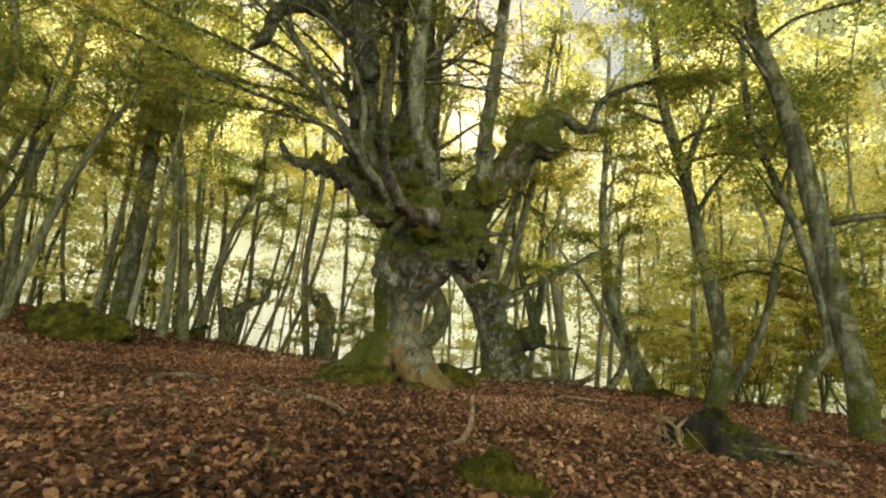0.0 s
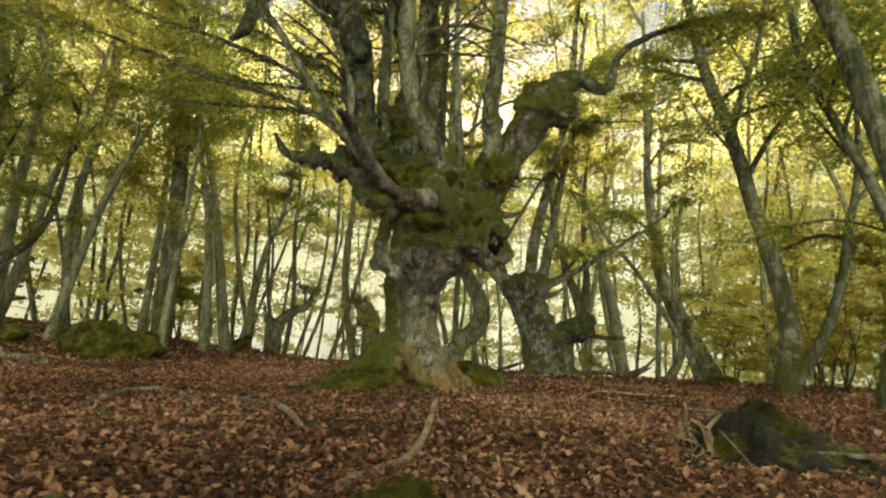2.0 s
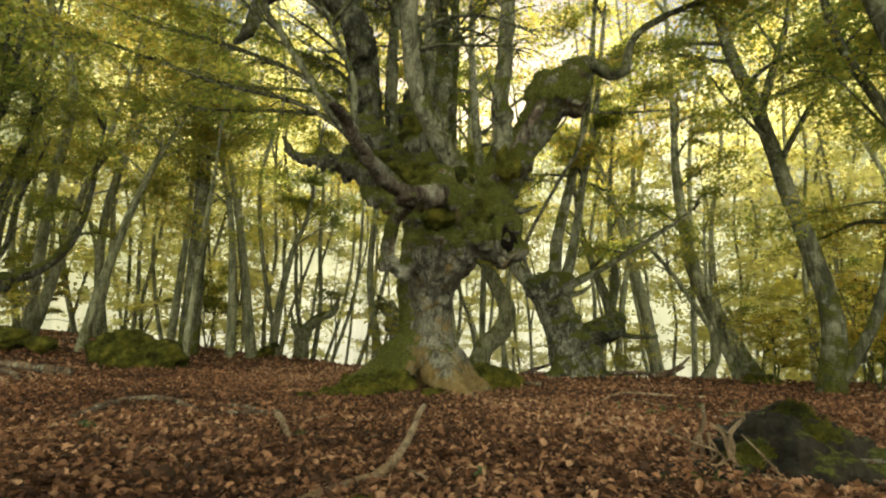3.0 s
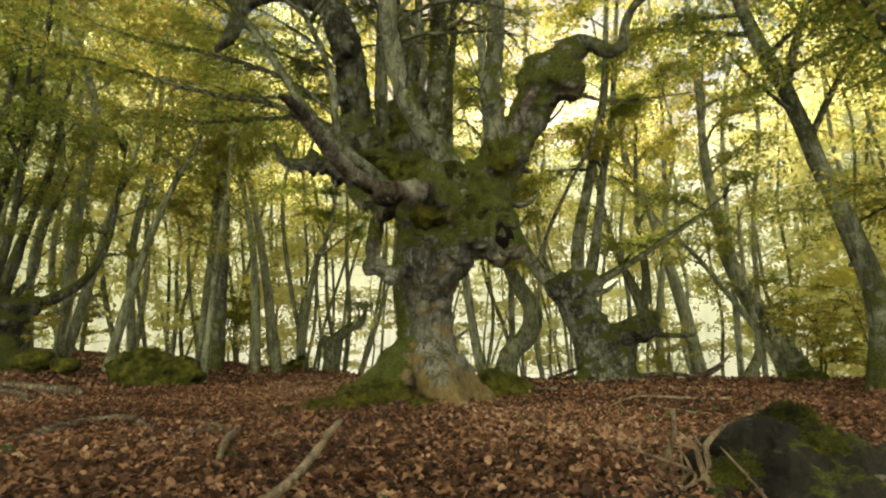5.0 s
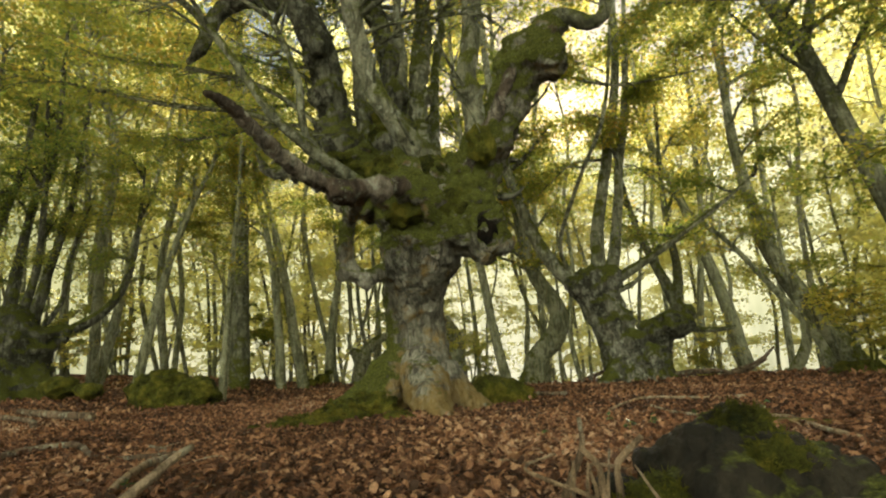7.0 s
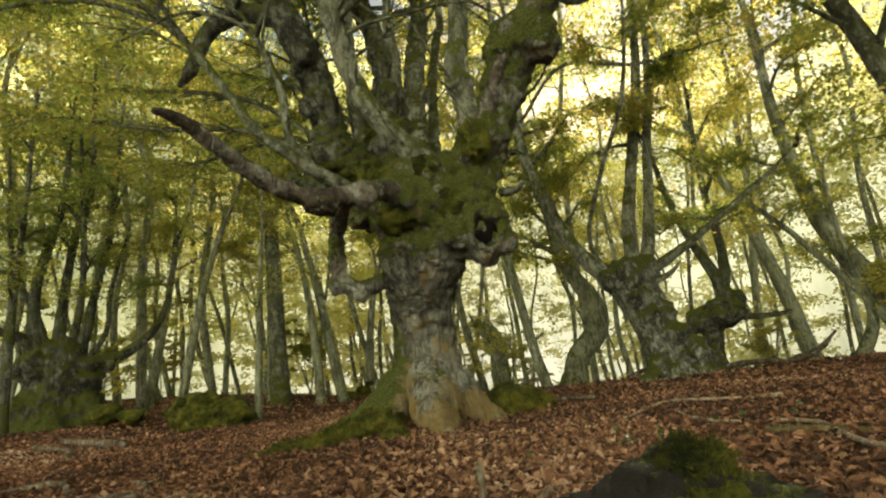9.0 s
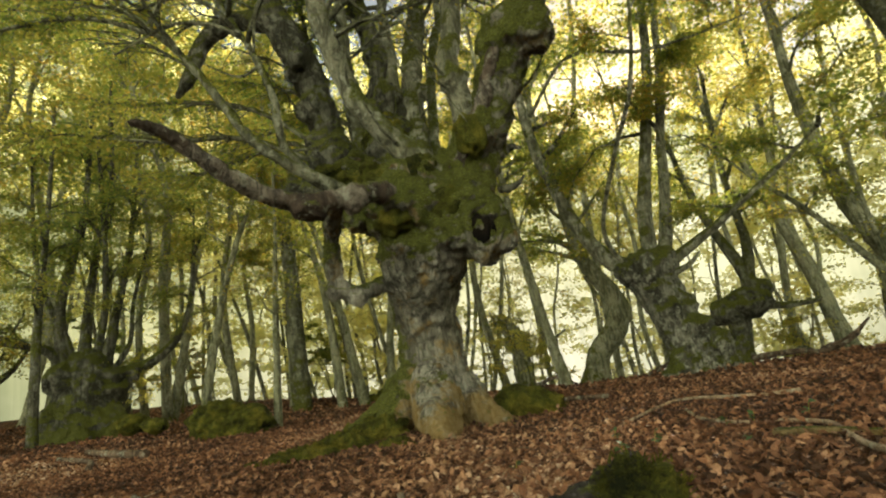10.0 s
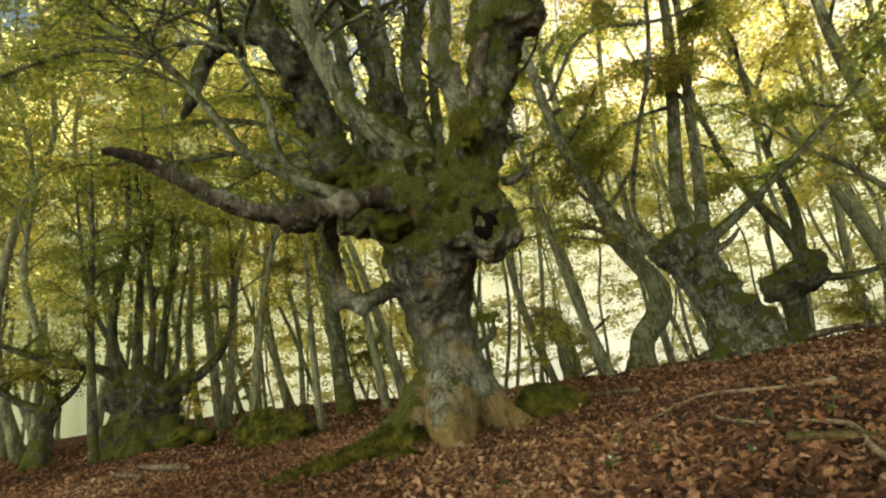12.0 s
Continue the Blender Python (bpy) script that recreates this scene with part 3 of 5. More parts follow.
    limbs = {
        "right": ([(-1.3, 9.55, 2.7), (-1.1, 9.75, 3.4), (-0.6, 9.7, 4.1), (-0.12, 9.58, 4.65), (0.12, 9.5, 5.05)], [0.44, 0.38, 0.33, 0.3, 0.2]),
        "stem_b": ([(-0.92, 9.6, 3.5), (-0.9, 9.4, 4.1), (-0.92, 9.25, 4.6), (-0.88, 9.5, 5.5), (-0.75, 9.6, 8.2), (-0.6, 9.7, 11.5)], [0.2, 0.17, 0.15, 0.14, 0.12, 0.05]),
        "curved": ([(-1.45, 9.5, 2.9), (-1.53, 9.31, 3.36), (-1.77, 8.92, 3.78), (-1.93, 8.61, 4.18), (-2.07, 8.47, 4.67), (-2.09, 8.27, 5.23), (-2.06, 8.12, 5.7), (-2.0, 8.0, 8.5), (-1.8, 7.9, 11)],
                   [0.24, 0.19, 0.165, 0.15, 0.14, 0.135, 0.13, 0.1, 0.05]),
        "pale": ([(-2.0, 9.8, 3.3), (-2.2, 10.05, 4.2), (-2.27, 10.18, 4.7), (-2.28, 10.3, 5.5), (-2.38, 10.74, 6.63), (-2.65, 11.3, 7.7), (-2.7, 11.5, 11.5)], [0.27, 0.22, 0.19, 0.18, 0.175, 0.15, 0.06]),
        "pale_b": ([(-1.9, 10.0, 3.3), (-2.08, 10.4, 4.5), (-2.17, 10.7, 5.56), (-2.32, 11.3, 6.8), (-2.44, 11.75, 7.66), (-2.6, 12, 11)], [0.14, 0.09, 0.085, 0.08, 0.08, 0.04]),
        "prong": ([(-2.45, 9.8, 3.7), (-2.62, 9.98, 4.5), (-2.62, 9.95, 5.1), (-2.55, 9.86, 5.7), (-2.75, 9.88, 6.5), (-3.0, 9.98, 7.3), (-3.2, 10.1, 11)], [0.4, 0.36, 0.3, 0.2, 0.175, 0.16, 0.06]),
        "prong2": ([(-2.55, 9.9, 5.1), (-2.4, 9.95, 5.7), (-2.45, 10.0, 6.6), (-2.55, 10.3, 9.5)], [0.2, 0.12, 0.09, 0.04]),
        "twisted": ([(-2.5, 9.4, 3.0), (-2.9, 9.25, 3.7), (-3.2, 9.19, 4.4), (-3.25, 9.03, 5.2), (-3.17, 8.66, 5.7), (-3.22, 8.42, 6.15), (-3.3, 8.3, 7.0), (-3.6, 8.2, 9), (-3.8, 8.2, 11.5)], [0.36, 0.33, 0.29, 0.27, 0.25, 0.22, 0.16, 0.1, 0.05]),
        "twin": ([(-2.7, 9.5, 3.4), (-2.95, 9.55, 4.6), (-2.95, 9.5, 6.0), (-2.85, 9.6, 9.5)], [0.2, 0.13, 0.11, 0.05]),
        "arch": ([(-3.17, 8.7, 5.65), (-3.25, 8.45, 6.1), (-3.5, 8.45, 6.34), (-3.99, 8.4, 6.62), (-4.5, 8.3, 6.72), (-4.78, 8.15, 6.5), (-4.8, 8.0, 6.05), (-4.84, 7.88, 5.7), (-5.0, 7.8, 5.5)], [0.24, 0.2, 0.185, 0.17, 0.16, 0.145, 0.125, 0.1, 0.05]),
        "hook": ([(-2.8, 9.0, 3.2), (-3.3, 9.0, 3.6), (-3.95, 9.1, 3.85), (-4.6, 9.1, 4.0), (-4.88, 9.1, 4.4)], [0.27, 0.2, 0.13, 0.1, 0.05]),
        "left_a": ([(-2.75, 8.95, 3.2), (-2.85, 8.1, 3.8), (-2.86, 7.95, 4.55), (-3.2, 7.92, 5.4), (-3.7, 7.8, 6.4), (-4.4, 7.6, 7.8)], [0.1, 0.065, 0.055, 0.052, 0.045, 0.025]),
        "left_b": ([(-2.5, 8.8, 3.2), (-2.75, 8.1, 3.55), (-2.99, 7.68, 3.9), (-3.43, 7.56, 4.6), (-4.05, 7.4, 5.55), (-5.1, 7.25, 6.75), (-6.6, 7.1, 8.4)], [0.12, 0.085, 0.072, 0.066, 0.06, 0.05, 0.025]),
        "left_c": ([(-2.95, 9.2, 3.6), (-3.4, 9.5, 4.6), (-3.9, 9.7, 5.8), (-4.3, 9.9, 8.0)], [0.12, 0.08, 0.07, 0.03]),
    }
    grey_stems = ("pale", "pale_b", "prong2", "curved", "stem_b")
    for key, (pts, rad) in limbs.items():
        g = [T(pts, rad, 12, 0.1, 0.12, 0.05 if max(rad) > 0.2 else 0)]
        if key == "right":
            g += [B((-0.1, 9.55, 4.75), 0.42, (1.1, 0.9, 1)), B((0.15, 9.5, 4.65), 0.34), B((0.22, 9.5, 5.02), 0.24, (1.3, 1, 0.8)), B((-0.75, 9.6, 3.7), 0.3)]
        if key == "stem_b":
            g.append(B((-0.88, 9.28, 4.35), 0.19))
        if key == "twisted":
            g += [B((-3.05, 9.1, 4.0), 0.36), B((-3.3, 9.1, 4.3), 0.28), B((-3.2, 8.95, 4.9), 0.27)]
        if key == "prong":
            g += [B((-2.75, 9.85, 4.75), 0.34), B((-2.45, 9.8, 5.0), 0.24), B((-2.55, 9.7, 4.2), 0.36)]
        if max(rad) > 0.26:
            for q in range(16):
                u = rng.uniform(0, 0.62) * (len(pts) - 1)
                i = int(u)
                p0 = np.array(pts[i]) + (np.array(pts[i + 1]) - np.array(pts[i])) * (u - i)
                g.append(B(p0 + unit(rng.normal(0, 1, 3)) * rad[i] * 0.9, rng.uniform(0.05, 0.14), (1, 1, 1.4), 0.35))
        ob = part("limb", join(g), PALE_BARK if key in grey_stems else DARK_SHADE_BARK if key in ("arch", "twisted", "prong", "hook") else OLD_BARK if max(rad) > 0.26 else STEM_BARK, tree)
        organic(ob, 0.026 if max(rad) > 0.2 else 0.022, 0.1 if max(rad) > 0.26 else 0.035, 0.2, 3, 0.56)
    ridge = part("bare_ridge", T([(-1.4, 9.2, 2.8), (-1.12, 9.38, 3.2), (-0.72, 9.44, 3.8), (-0.35, 9.35, 4.35), (-0.15, 9.3, 4.7)], [0.06, 0.1, 0.11, 0.1, 0.05], 9, 0.07, 0.2), ARM_WOOD, tree, "strip of bare pale wood")
    organic(ridge, 0.022, 0.08, 0.12, 2)
    hook = [(0.1, 9.5, 5.08), (0.4, 9.5, 5.16), (0.62, 9.48, 5.05), (0.8, 9.46, 4.9), (1.0, 9.48, 4.95), (1.08, 9.5, 5.3), (1.3, 9.5, 5.6), (1.9, 9.6, 5.9), (2.8, 9.8, 6.15), (3.6, 10, 6.2)]
    part("limb", T(hook, [0.17, 0.13, 0.11, 0.1, 0.085, 0.065, 0.06, 0.045, 0.03, 0.01], 9, 0.08, 0.12), STEM_BARK, tree, "crooked side branch")
    arm = [(-1.75, 8.75, 2.95), (-1.6, 8.3, 2.85), (-1.6, 7.9, 2.72), (-1.68, 7.4, 2.58), (-1.78, 7.05, 2.6), (-1.85, 6.6, 2.76), (-1.88, 6.2, 2.96), (-1.88, 5.95, 3.06), (-1.86, 5.72, 3.06)]
    ob = part("broken_arm", join([T(arm, [0.17, 0.13, 0.11, 0.105, 0.095, 0.085, 0.075, 0.065, 0.03], 12, 0.06, 0.14),
                                  B((-1.7, 7.35, 2.5), 0.14, (1, 1.6, 0.8)), B((-1.55, 7.85, 2.68), 0.16)]), ARM_WOOD, tree, "long barkless reddish broken branch")
    organic(ob, 0.018, 0.05, 0.12, 2)
    loop = [(-1.7, 7.75, 2.66), (-1.9, 7.87, 2.58), (-2.18, 8.07, 2.38), (-2.32, 8.2, 1.98), (-2.22, 8.35, 1.78), (-2.22, 8.7, 1.84), (-2.32, 9.0, 1.95), (-2.3, 9.3, 2.0)]
    ob = part("hanging_root", join([T(loop, [0.1, 0.1, 0.1, 0.1, 0.11, 0.1, 0.11, 0.14], 10, 0.06, 0.16), B((-2.34, 8.2, 1.85), 0.13), B((-2.15, 8.35, 1.7), 0.11)]), OLD_BARK, tree, "twisted hanging branch with a knob")
    organic(ob, 0.02, 0.06, 0.15, 2)
    # broken stubs
    for pts, rad in (([(-0.9, 10.0, 3.4), (-0.7, 10.1, 3.55), (-0.55, 10.15, 3.5)], [0.09, 0.06, 0.02]),
                     ([(-0.85, 9.9, 2.95), (-0.62, 9.9, 2.92), (-0.45, 9.88, 3.0)], [0.07, 0.05, 0.015])):
        part("stub", T(pts, rad, 7, 0.05, 0.15), DARK_SHADE_BARK, tree)
    names = ["right", "twisted", "twin", "hook", "curved", "pale", "prong", "arch", "left_a", "left_c", "stem_b"]
    for k in range(44):
        pts, rad = limbs[names[k % len(names)]]
        u = rng.uniform(0.12, 0.6) * (len(pts) - 1)
        i = int(u)
        p0 = np.array(pts[i]) + (np.array(pts[i + 1]) - np.array(pts[i])) * (u - i)
        az = rng.uniform(0, 6.28)
        d = np.array([math.cos(az), math.sin(az), rng.uniform(-0.2, 0.9)])
        ln = rng.uniform(0.35, 1.1)
        q1 = p0 + d * ln * 0.55 + rng.normal(0, 0.08, 3)
        q2 = p0 + d * ln + rng.normal(0, 0.14, 3) + [0, 0, 0.1]
        r0 = rng.uniform(0.014, 0.035)
        part("stub", T([p0, q1, q2], [r0, r0 * 0.7, r0 * 0.25], 5, 0.1, 0.1), STEM_BARK, tree)
    # thin sweeping branches to the west and the crown above
    tops = [limbs[k][0] for k in ("stem_b", "curved", "pale", "prong", "prong2", "twisted", "twin", "left_a", "left_b", "left_c")]
    side = []
    for k, top in enumerate(tops):
        side += branch_out(L(top), rng, 9, 0.6, 1.0, 2.8, 0.3, 0.04)
    west = [[(-3.3, 9.0, 4.2), (-4.2, 9.2, 4.75), (-5.5, 9.4, 5.1), (-7.2, 9.5, 5.4), (-9.0, 9.5, 5.9)], [(-3.2, 8.9, 4.3), (-4.2, 8.6, 5.2), (-5.6, 8.4, 5.9), (-7.4, 8.2, 6.6), (-9.0, 8.0, 7.4)],
            [(-3.1, 9.0, 4.5), (-3.9, 9.3, 5.6), (-5.0, 9.6, 6.4), (-6.6, 9.9, 7.4), (-8.0, 10, 8.2)], [(-2.9, 9.3, 4.6), (-3.9, 9.9, 5.4), (-5.4, 10.3, 6.0), (-7.2, 10.6, 6.5), (-8.6, 10.8, 6.7)],
            [(-3.2, 8.8, 4.0), (-4.0, 8.2, 4.5), (-5.0, 7.6, 4.7), (-6.4, 7.0, 5.2), (-7.6, 6.6, 5.6)],
            [(-4.6, 7.4, 6.2), (-5.8, 6.8, 6.9), (-7.2, 6.2, 7.2), (-8.8, 5.6, 7.3), (-10.2, 5.2, 7.2)], [(-4.0, 7.7, 6.9), (-5.0, 7.4, 7.8), (-6.4, 7.0, 8.4), (-8.0, 6.8, 8.7), (-9.6, 6.6, 8.7)],
            [(-3.8, 8.2, 7.5), (-5.2, 8.4, 8.4), (-6.8, 8.7, 9.1), (-8.6, 9.0, 9.4), (-10.4, 9.2, 9.4)]]
    west = [(L(p), np.array([0.05, 0.042, 0.034, 0.024, 0.01])) for p in west]
    hookl = (L([(1.3, 9.5, 5.6), (1.9, 9.6, 5.9), (2.8, 9.8, 6.15), (3.6, 10, 6.2)]), np.array([0.04, 0.03, 0.02, 0.01]))
    for pts, rad in side + west:
        part("branch", tube(pts, rad, rng, 6, 0.25, 0.05, 0.02), STEM_BARK, tree)
    tw, pos = sprays(side, rng, 9, 0.9, 48, 0.075)
    tw2, pos2 = sprays(west + [hookl], rng, 52, 0.8, 34, 0.07)
    part("brushwood", join(tw + tw2), STEM_BARK, tree, kind="stuff")
    leafy = np.vstack([pos, pos2])
    wx, wy, wz = (leafy + base).T
    gap = (wz < 7.4) & (((wx > -5.6) & (wx < 0.6) & (wy < 9.3)) | ((wx > -3.6) & (wx < -0.2)))
    gap &= rng.uniform(0, 1, len(leafy)) < 0.93
    part("crown", leaf_cards(leafy[~gap], 0.075, rng), LEAF, tree, "green and yellow autumn leaves", False, "stuff")


old_beech()


# ---- the other trees ----
def forest_tree(name, label, trunk, radii, seed, limbs=8, lo=0.35, length=3.6, per=13, leaves=58, leaf=0.1, extra=(), mat=None, group="", rough=0.06, swell=(), leaf_top=1.0, twig=1.1, foliage=None, local=False, limb_mat=None):
    """A beech with its trunk along the given points, further stems, side limbs, twigs and leaves."""
    rng = np.random.default_rng(seed)
    if not local:
        trunk = [(trunk[0][0], trunk[0][1], min(trunk[0][2], float(ground_z(trunk[0][0], trunk[0][1])) - 0.12))] + list(trunk[1:])
    base = np.array(trunk[0], float)
    mat = mat or GREY_BARK
    tree = thing(name, base, label, "tree", group)
    L = lambda p: np.asarray(p, float) - base
    body = [tube(L(trunk), radii, rng, 8 if local else 12, 0.7 if local else 0.3, rough, 0.0, 0.04)]
    flare = radii[0]
    for q in range(4):
        az = rng.uniform(0, 6.28)
        d = np.array([math.cos(az), math.sin(az), 0])
        body.append(tube([d * flare * 0.4 + [0, 0, flare * 1.1], d * flare * 1.2 + [0, 0, flare * 0.25], d * flare * 2.2 + [0, 0, -0.12]], [flare * 0.5, flare * 0.42, flare * 0.15], rng, 7, 0.15, 0.1))
    for c, r, sq in swell:
        body.append(blob(L(c), r, rng, sq, 0.3, 2.2))
    trunk_ob = part("trunk", join(body), mat, tree)
    if swell:
        organic(trunk_ob, 0.05, 0.16, 0.35, 3)
    side = branch_out(L(trunk), rng, int(limbs * 1.3), lo, leaf_top, length, 0.4, radii[0] * 0.24)
    owner = [trunk_ob] * len(side)
    for pts, rad in extra:
        limb = part("limb", tube(L(pts), rad, rng, 9, 0.25, 0.08, 0.01), limb_mat or mat, tree)
        if np.linalg.norm(np.subtract(pts[-1], pts[0])) > 2.5:
            side += branch_out(L(pts), rng, max(5, limbs // 2), 0.42, 1.0, length * 0.7, 0.35, rad[0] * 0.35)
            owner += [limb] * (len(side) - len(owner))
    for (pts, rad), holder in zip(side, owner):
        part("branch", tube(pts, rad, rng, 4 if local else 5, 0.9 if local else 0.5, 0.04, 0.03), mat, holder)
    tw, pos = sprays(side, rng, per, twig, leaves, leaf)
    tw = tw[::5] if local else tw[::2]
    if tw:
        part("brushwood", join(tw), mat, tree, kind="stuff")
        part("crown", leaf_cards(pos, leaf, rng), foliage or LEAF, tree, "yellow-green autumn leaves", False, "stuff")
    return tree


def taper(n, a, b):
    return list(np.linspace(a, b, n))


# second pollard, leaning, behind the old one
forest_tree("pollard_beech", "leaning hollow pollard beech with a mossy swollen head", 
            [(-0.62, 17.8, -0.35), (-0.78, 17.8, 0.6), (-1.0, 17.75, 1.5), (-1.2, 17.7, 2.3), (-1.2, 17.7, 2.8)], [0.68, 0.56, 0.54, 0.58, 0.5], 21, limb_mat=PALE_BARK, limbs=0, lo=0.9,
            extra=[([(-1.4, 17.65, 2.4), (-2.0, 17.5, 2.8), (-2.63, 17.3, 3.85), (-3.1, 17.1, 5.6), (-3.3, 17.0, 6.6), (-3.5, 16.9, 9.5), (-3.6, 16.9, 13)], [0.3, 0.23, 0.18, 0.165, 0.15, 0.11, 0.05]),
                   ([(-1.15, 17.7, 2.6), (-0.98, 17.8, 4.1), (-0.5, 17.9, 6.1), (0.05, 17.95, 8.5), (0.5, 18, 13)], [0.22, 0.175, 0.15, 0.12, 0.05]),
                   ([(-0.85, 17.75, 2.5), (-0.52, 17.85, 3.85), (-0.22, 17.9, 5.7), (0.2, 18, 7.8), (0.7, 18.1, 12)], [0.19, 0.14, 0.12, 0.1, 0.05]),
                   ([(-1.7, 17.5, 2.6), (-1.9, 17.0, 3.6), (-0.9, 15.8, 4.9), (-0.1, 15.2, 6.0), (0.25, 15.5, 7.8), (0.4, 16.0, 10)], [0.07, 0.06, 0.05, 0.05, 0.045, 0.02]),
                   ([(-3.2, 17.0, 7.4), (-1.61, 16.36, 8.15), (-0.0, 16.72, 7.65), (1.16, 16.86, 7.49), (2.39, 16.89, 7.43)], [0.06, 0.05, 0.045, 0.035, 0.015]),
                   ([(-0.8, 17.8, 2.5), (0.06, 17.97, 2.95), (0.62, 18.06, 3.28), (1.31, 18.14, 3.7), (2.3, 18.2, 4.3), (3.2, 18.3, 5.0)], [0.16, 0.11, 0.09, 0.07, 0.05, 0.02]),
                   ([(-0.8, 17.7, 2.2), (-0.3, 17.7, 2.35), (0.0, 17.75, 2.6)], [0.1, 0.07, 0.03])],
            mat=BLOTCHED_BARK, swell=[((-1.25, 17.6, 2.45), 0.58, (1.1, 1, 0.9)), ((-0.92, 17.7, 2.65), 0.46, (1, 1, 0.8)), ((-1.7, 17.5, 2.5), 0.34, (1, 1, 0.9)), ((-1.5, 17.6, 2.2), 0.3, (1, 1, 1)), ((-0.35, 17.4, 0.9), 0.3, (1, 1, 0.9)),
                                 ((0.0, 17.4, 0.45), 0.28, (1, 1, 1.2)), ((0.02, 17.42, -0.05), 0.26, (1, 1, 1.3)), ((-0.8, 17.6, 1.4), 0.45, (1, 1, 1))], length=2.6, leaves=50, leaf=0.1)
# third pollard, with a flat stub; its bark is painted dark for backlight
forest_tree("pollard_beech", "dark squat pollard beech with a long bare side branch",
            [(-0.3, 21.97, -0.4), (-0.22, 21.98, 0.5), (-0.1, 21.98, 1.1), (0.1, 22.0, 1.5)], [0.34, 0.27, 0.32, 0.36], 22, limb_mat=STEM_BARK, limbs=0, lo=0.9,
            extra=[([(0.4, 22.06, 1.31), (1.08, 22.12, 1.15), (1.85, 22.16, 1.14), (2.0, 22.2, 1.2)], [0.16, 0.1, 0.07, 0.03]),
                   ([(0.5, 22.08, 1.7), (0.16, 22.03, 2.83), (-0.2, 21.98, 3.9), (-0.6, 21.9, 5.6), (-0.9, 21.8, 9)], [0.24, 0.17, 0.13, 0.1, 0.05]),
                   ([(0.3, 22, 1.7), (0.6, 22.1, 3.2), (0.5, 22.2, 5.5), (0.7, 22.2, 9)], [0.2, 0.14, 0.1, 0.05])],
            mat=DARK_SHADE_BARK, swell=[((-0.35, 21.9, 1.25), 0.46, (1.2, 1, 0.85)), ((0.15, 22.0, 1.4), 0.6, (1.1, 1, 0.85)), ((0.65, 22.08, 1.75), 0.3, (1, 1, 1))], leaves=30)
# a stem with an S-bend
forest_tree("beech_tree", "slender beech with a strongly bent mossy foot",
            [(-4.25, 20.43, -0.25), (-4.05, 20.5, 0.6), (-3.4, 20.7, 1.3), (-3.22, 20.78, 2.05), (-3.55, 20.7, 2.85), (-3.93, 20.5, 3.7), (-4.14, 20.5, 5.1), (-4.3, 20.4, 6.6), (-4.5, 20.3, 8.4), (-4.5, 20.3, 11), (-4.4, 20.3, 14)],
            [0.42, 0.36, 0.36, 0.32, 0.27, 0.24, 0.2, 0.17, 0.14, 0.1, 0.05], 23, limbs=17, lo=0.45, leaves=47, leaf=0.11)
forest_tree("beech_tree", "straight thin beech leaning a little", [(-4.3, 18.4, -0.2), (-4.55, 18.3, 1.2), (-4.75, 18.2, 3.0), (-4.95, 18.2, 4.7), (-5.1, 18.2, 6.8), (-5.2, 18.2, 9.5), (-5.3, 18.2, 13)], taper(7, 0.17, 0.05), 24, limbs=16, lo=0.42, leaf=0.11)
# leaning trees on the east side
forest_tree("beech_tree", "tall leaning beech with grey blotched bark", [(4.34, 13.2, -0.2), (4.5, 13.14, 0.95), (4.46, 13.15, 1.65), (4.25, 13.2, 2.8), (4.0, 13.3, 4.0), (3.7, 13.35, 5.5), (3.28, 13.45, 7.1), (3.05, 13.5, 8.6), (2.8, 13.5, 11), (2.7, 13.5, 14)],
            [0.26, 0.2, 0.18, 0.165, 0.15, 0.14, 0.125, 0.11, 0.1, 0.05], 25, limbs=10, lo=0.45, leaves=61, leaf=0.085, mat=STEM_BARK,
            extra=[([(4.45, 13.15, 0.1), (4.9, 13.0, 0.88), (5.26, 12.87, 1.85), (5.5, 12.8, 3.05), (5.75, 12.7, 4.4), (5.8, 12.6, 6.5)], [0.14, 0.1, 0.09, 0.08, 0.06, 0.03]),
                   ([(3.7, 13.35, 5.5), (3.95, 13.3, 6.3), (4.3, 13.2, 7.4), (4.6, 13.1, 9)], [0.1, 0.08, 0.06, 0.03])])
forest_tree("beech_tree", "thick leaning beech with blotched mossy bark", [(4.48, 7.9, -0.2), (4.4, 7.9, 0.85), (4.24, 7.97, 1.7), (4.05, 8.05, 3.05), (3.8, 8.16, 4.4), (3.55, 8.27, 5.5), (3.27, 8.4, 6.6), (2.9, 8.5, 9), (2.7, 8.6, 12)],
            [0.2, 0.155, 0.145, 0.14, 0.13, 0.12, 0.11, 0.09, 0.05], 26, limbs=8, lo=0.55, leaves=84, leaf=0.075, mat=STEM_BARK, length=3.0,
            extra=[([(4.1, 8.0, 2.9), (4.7, 7.7, 3.0), (5.4, 7.6, 2.6), (6.0, 7.5, 2.6)], [0.07, 0.05, 0.04, 0.02])])
forest_tree("beech_tree", "thin crooked beech forking near the ground", [(4.58, 10.0, -0.1), (4.7, 9.95, 0.75), (5.04, 9.8, 1.3), (4.95, 9.82, 2.0), (4.73, 9.93, 3.1), (4.45, 10.05, 4.05), (4.13, 10.2, 5.1), (3.97, 10.26, 6.05), (3.9, 10.3, 8.5)],
            [0.13, 0.11, 0.1, 0.095, 0.085, 0.075, 0.065, 0.055, 0.03], 27, limbs=8, lo=0.4, leaves=70, leaf=0.075, length=2.2, mat=STEM_BARK)
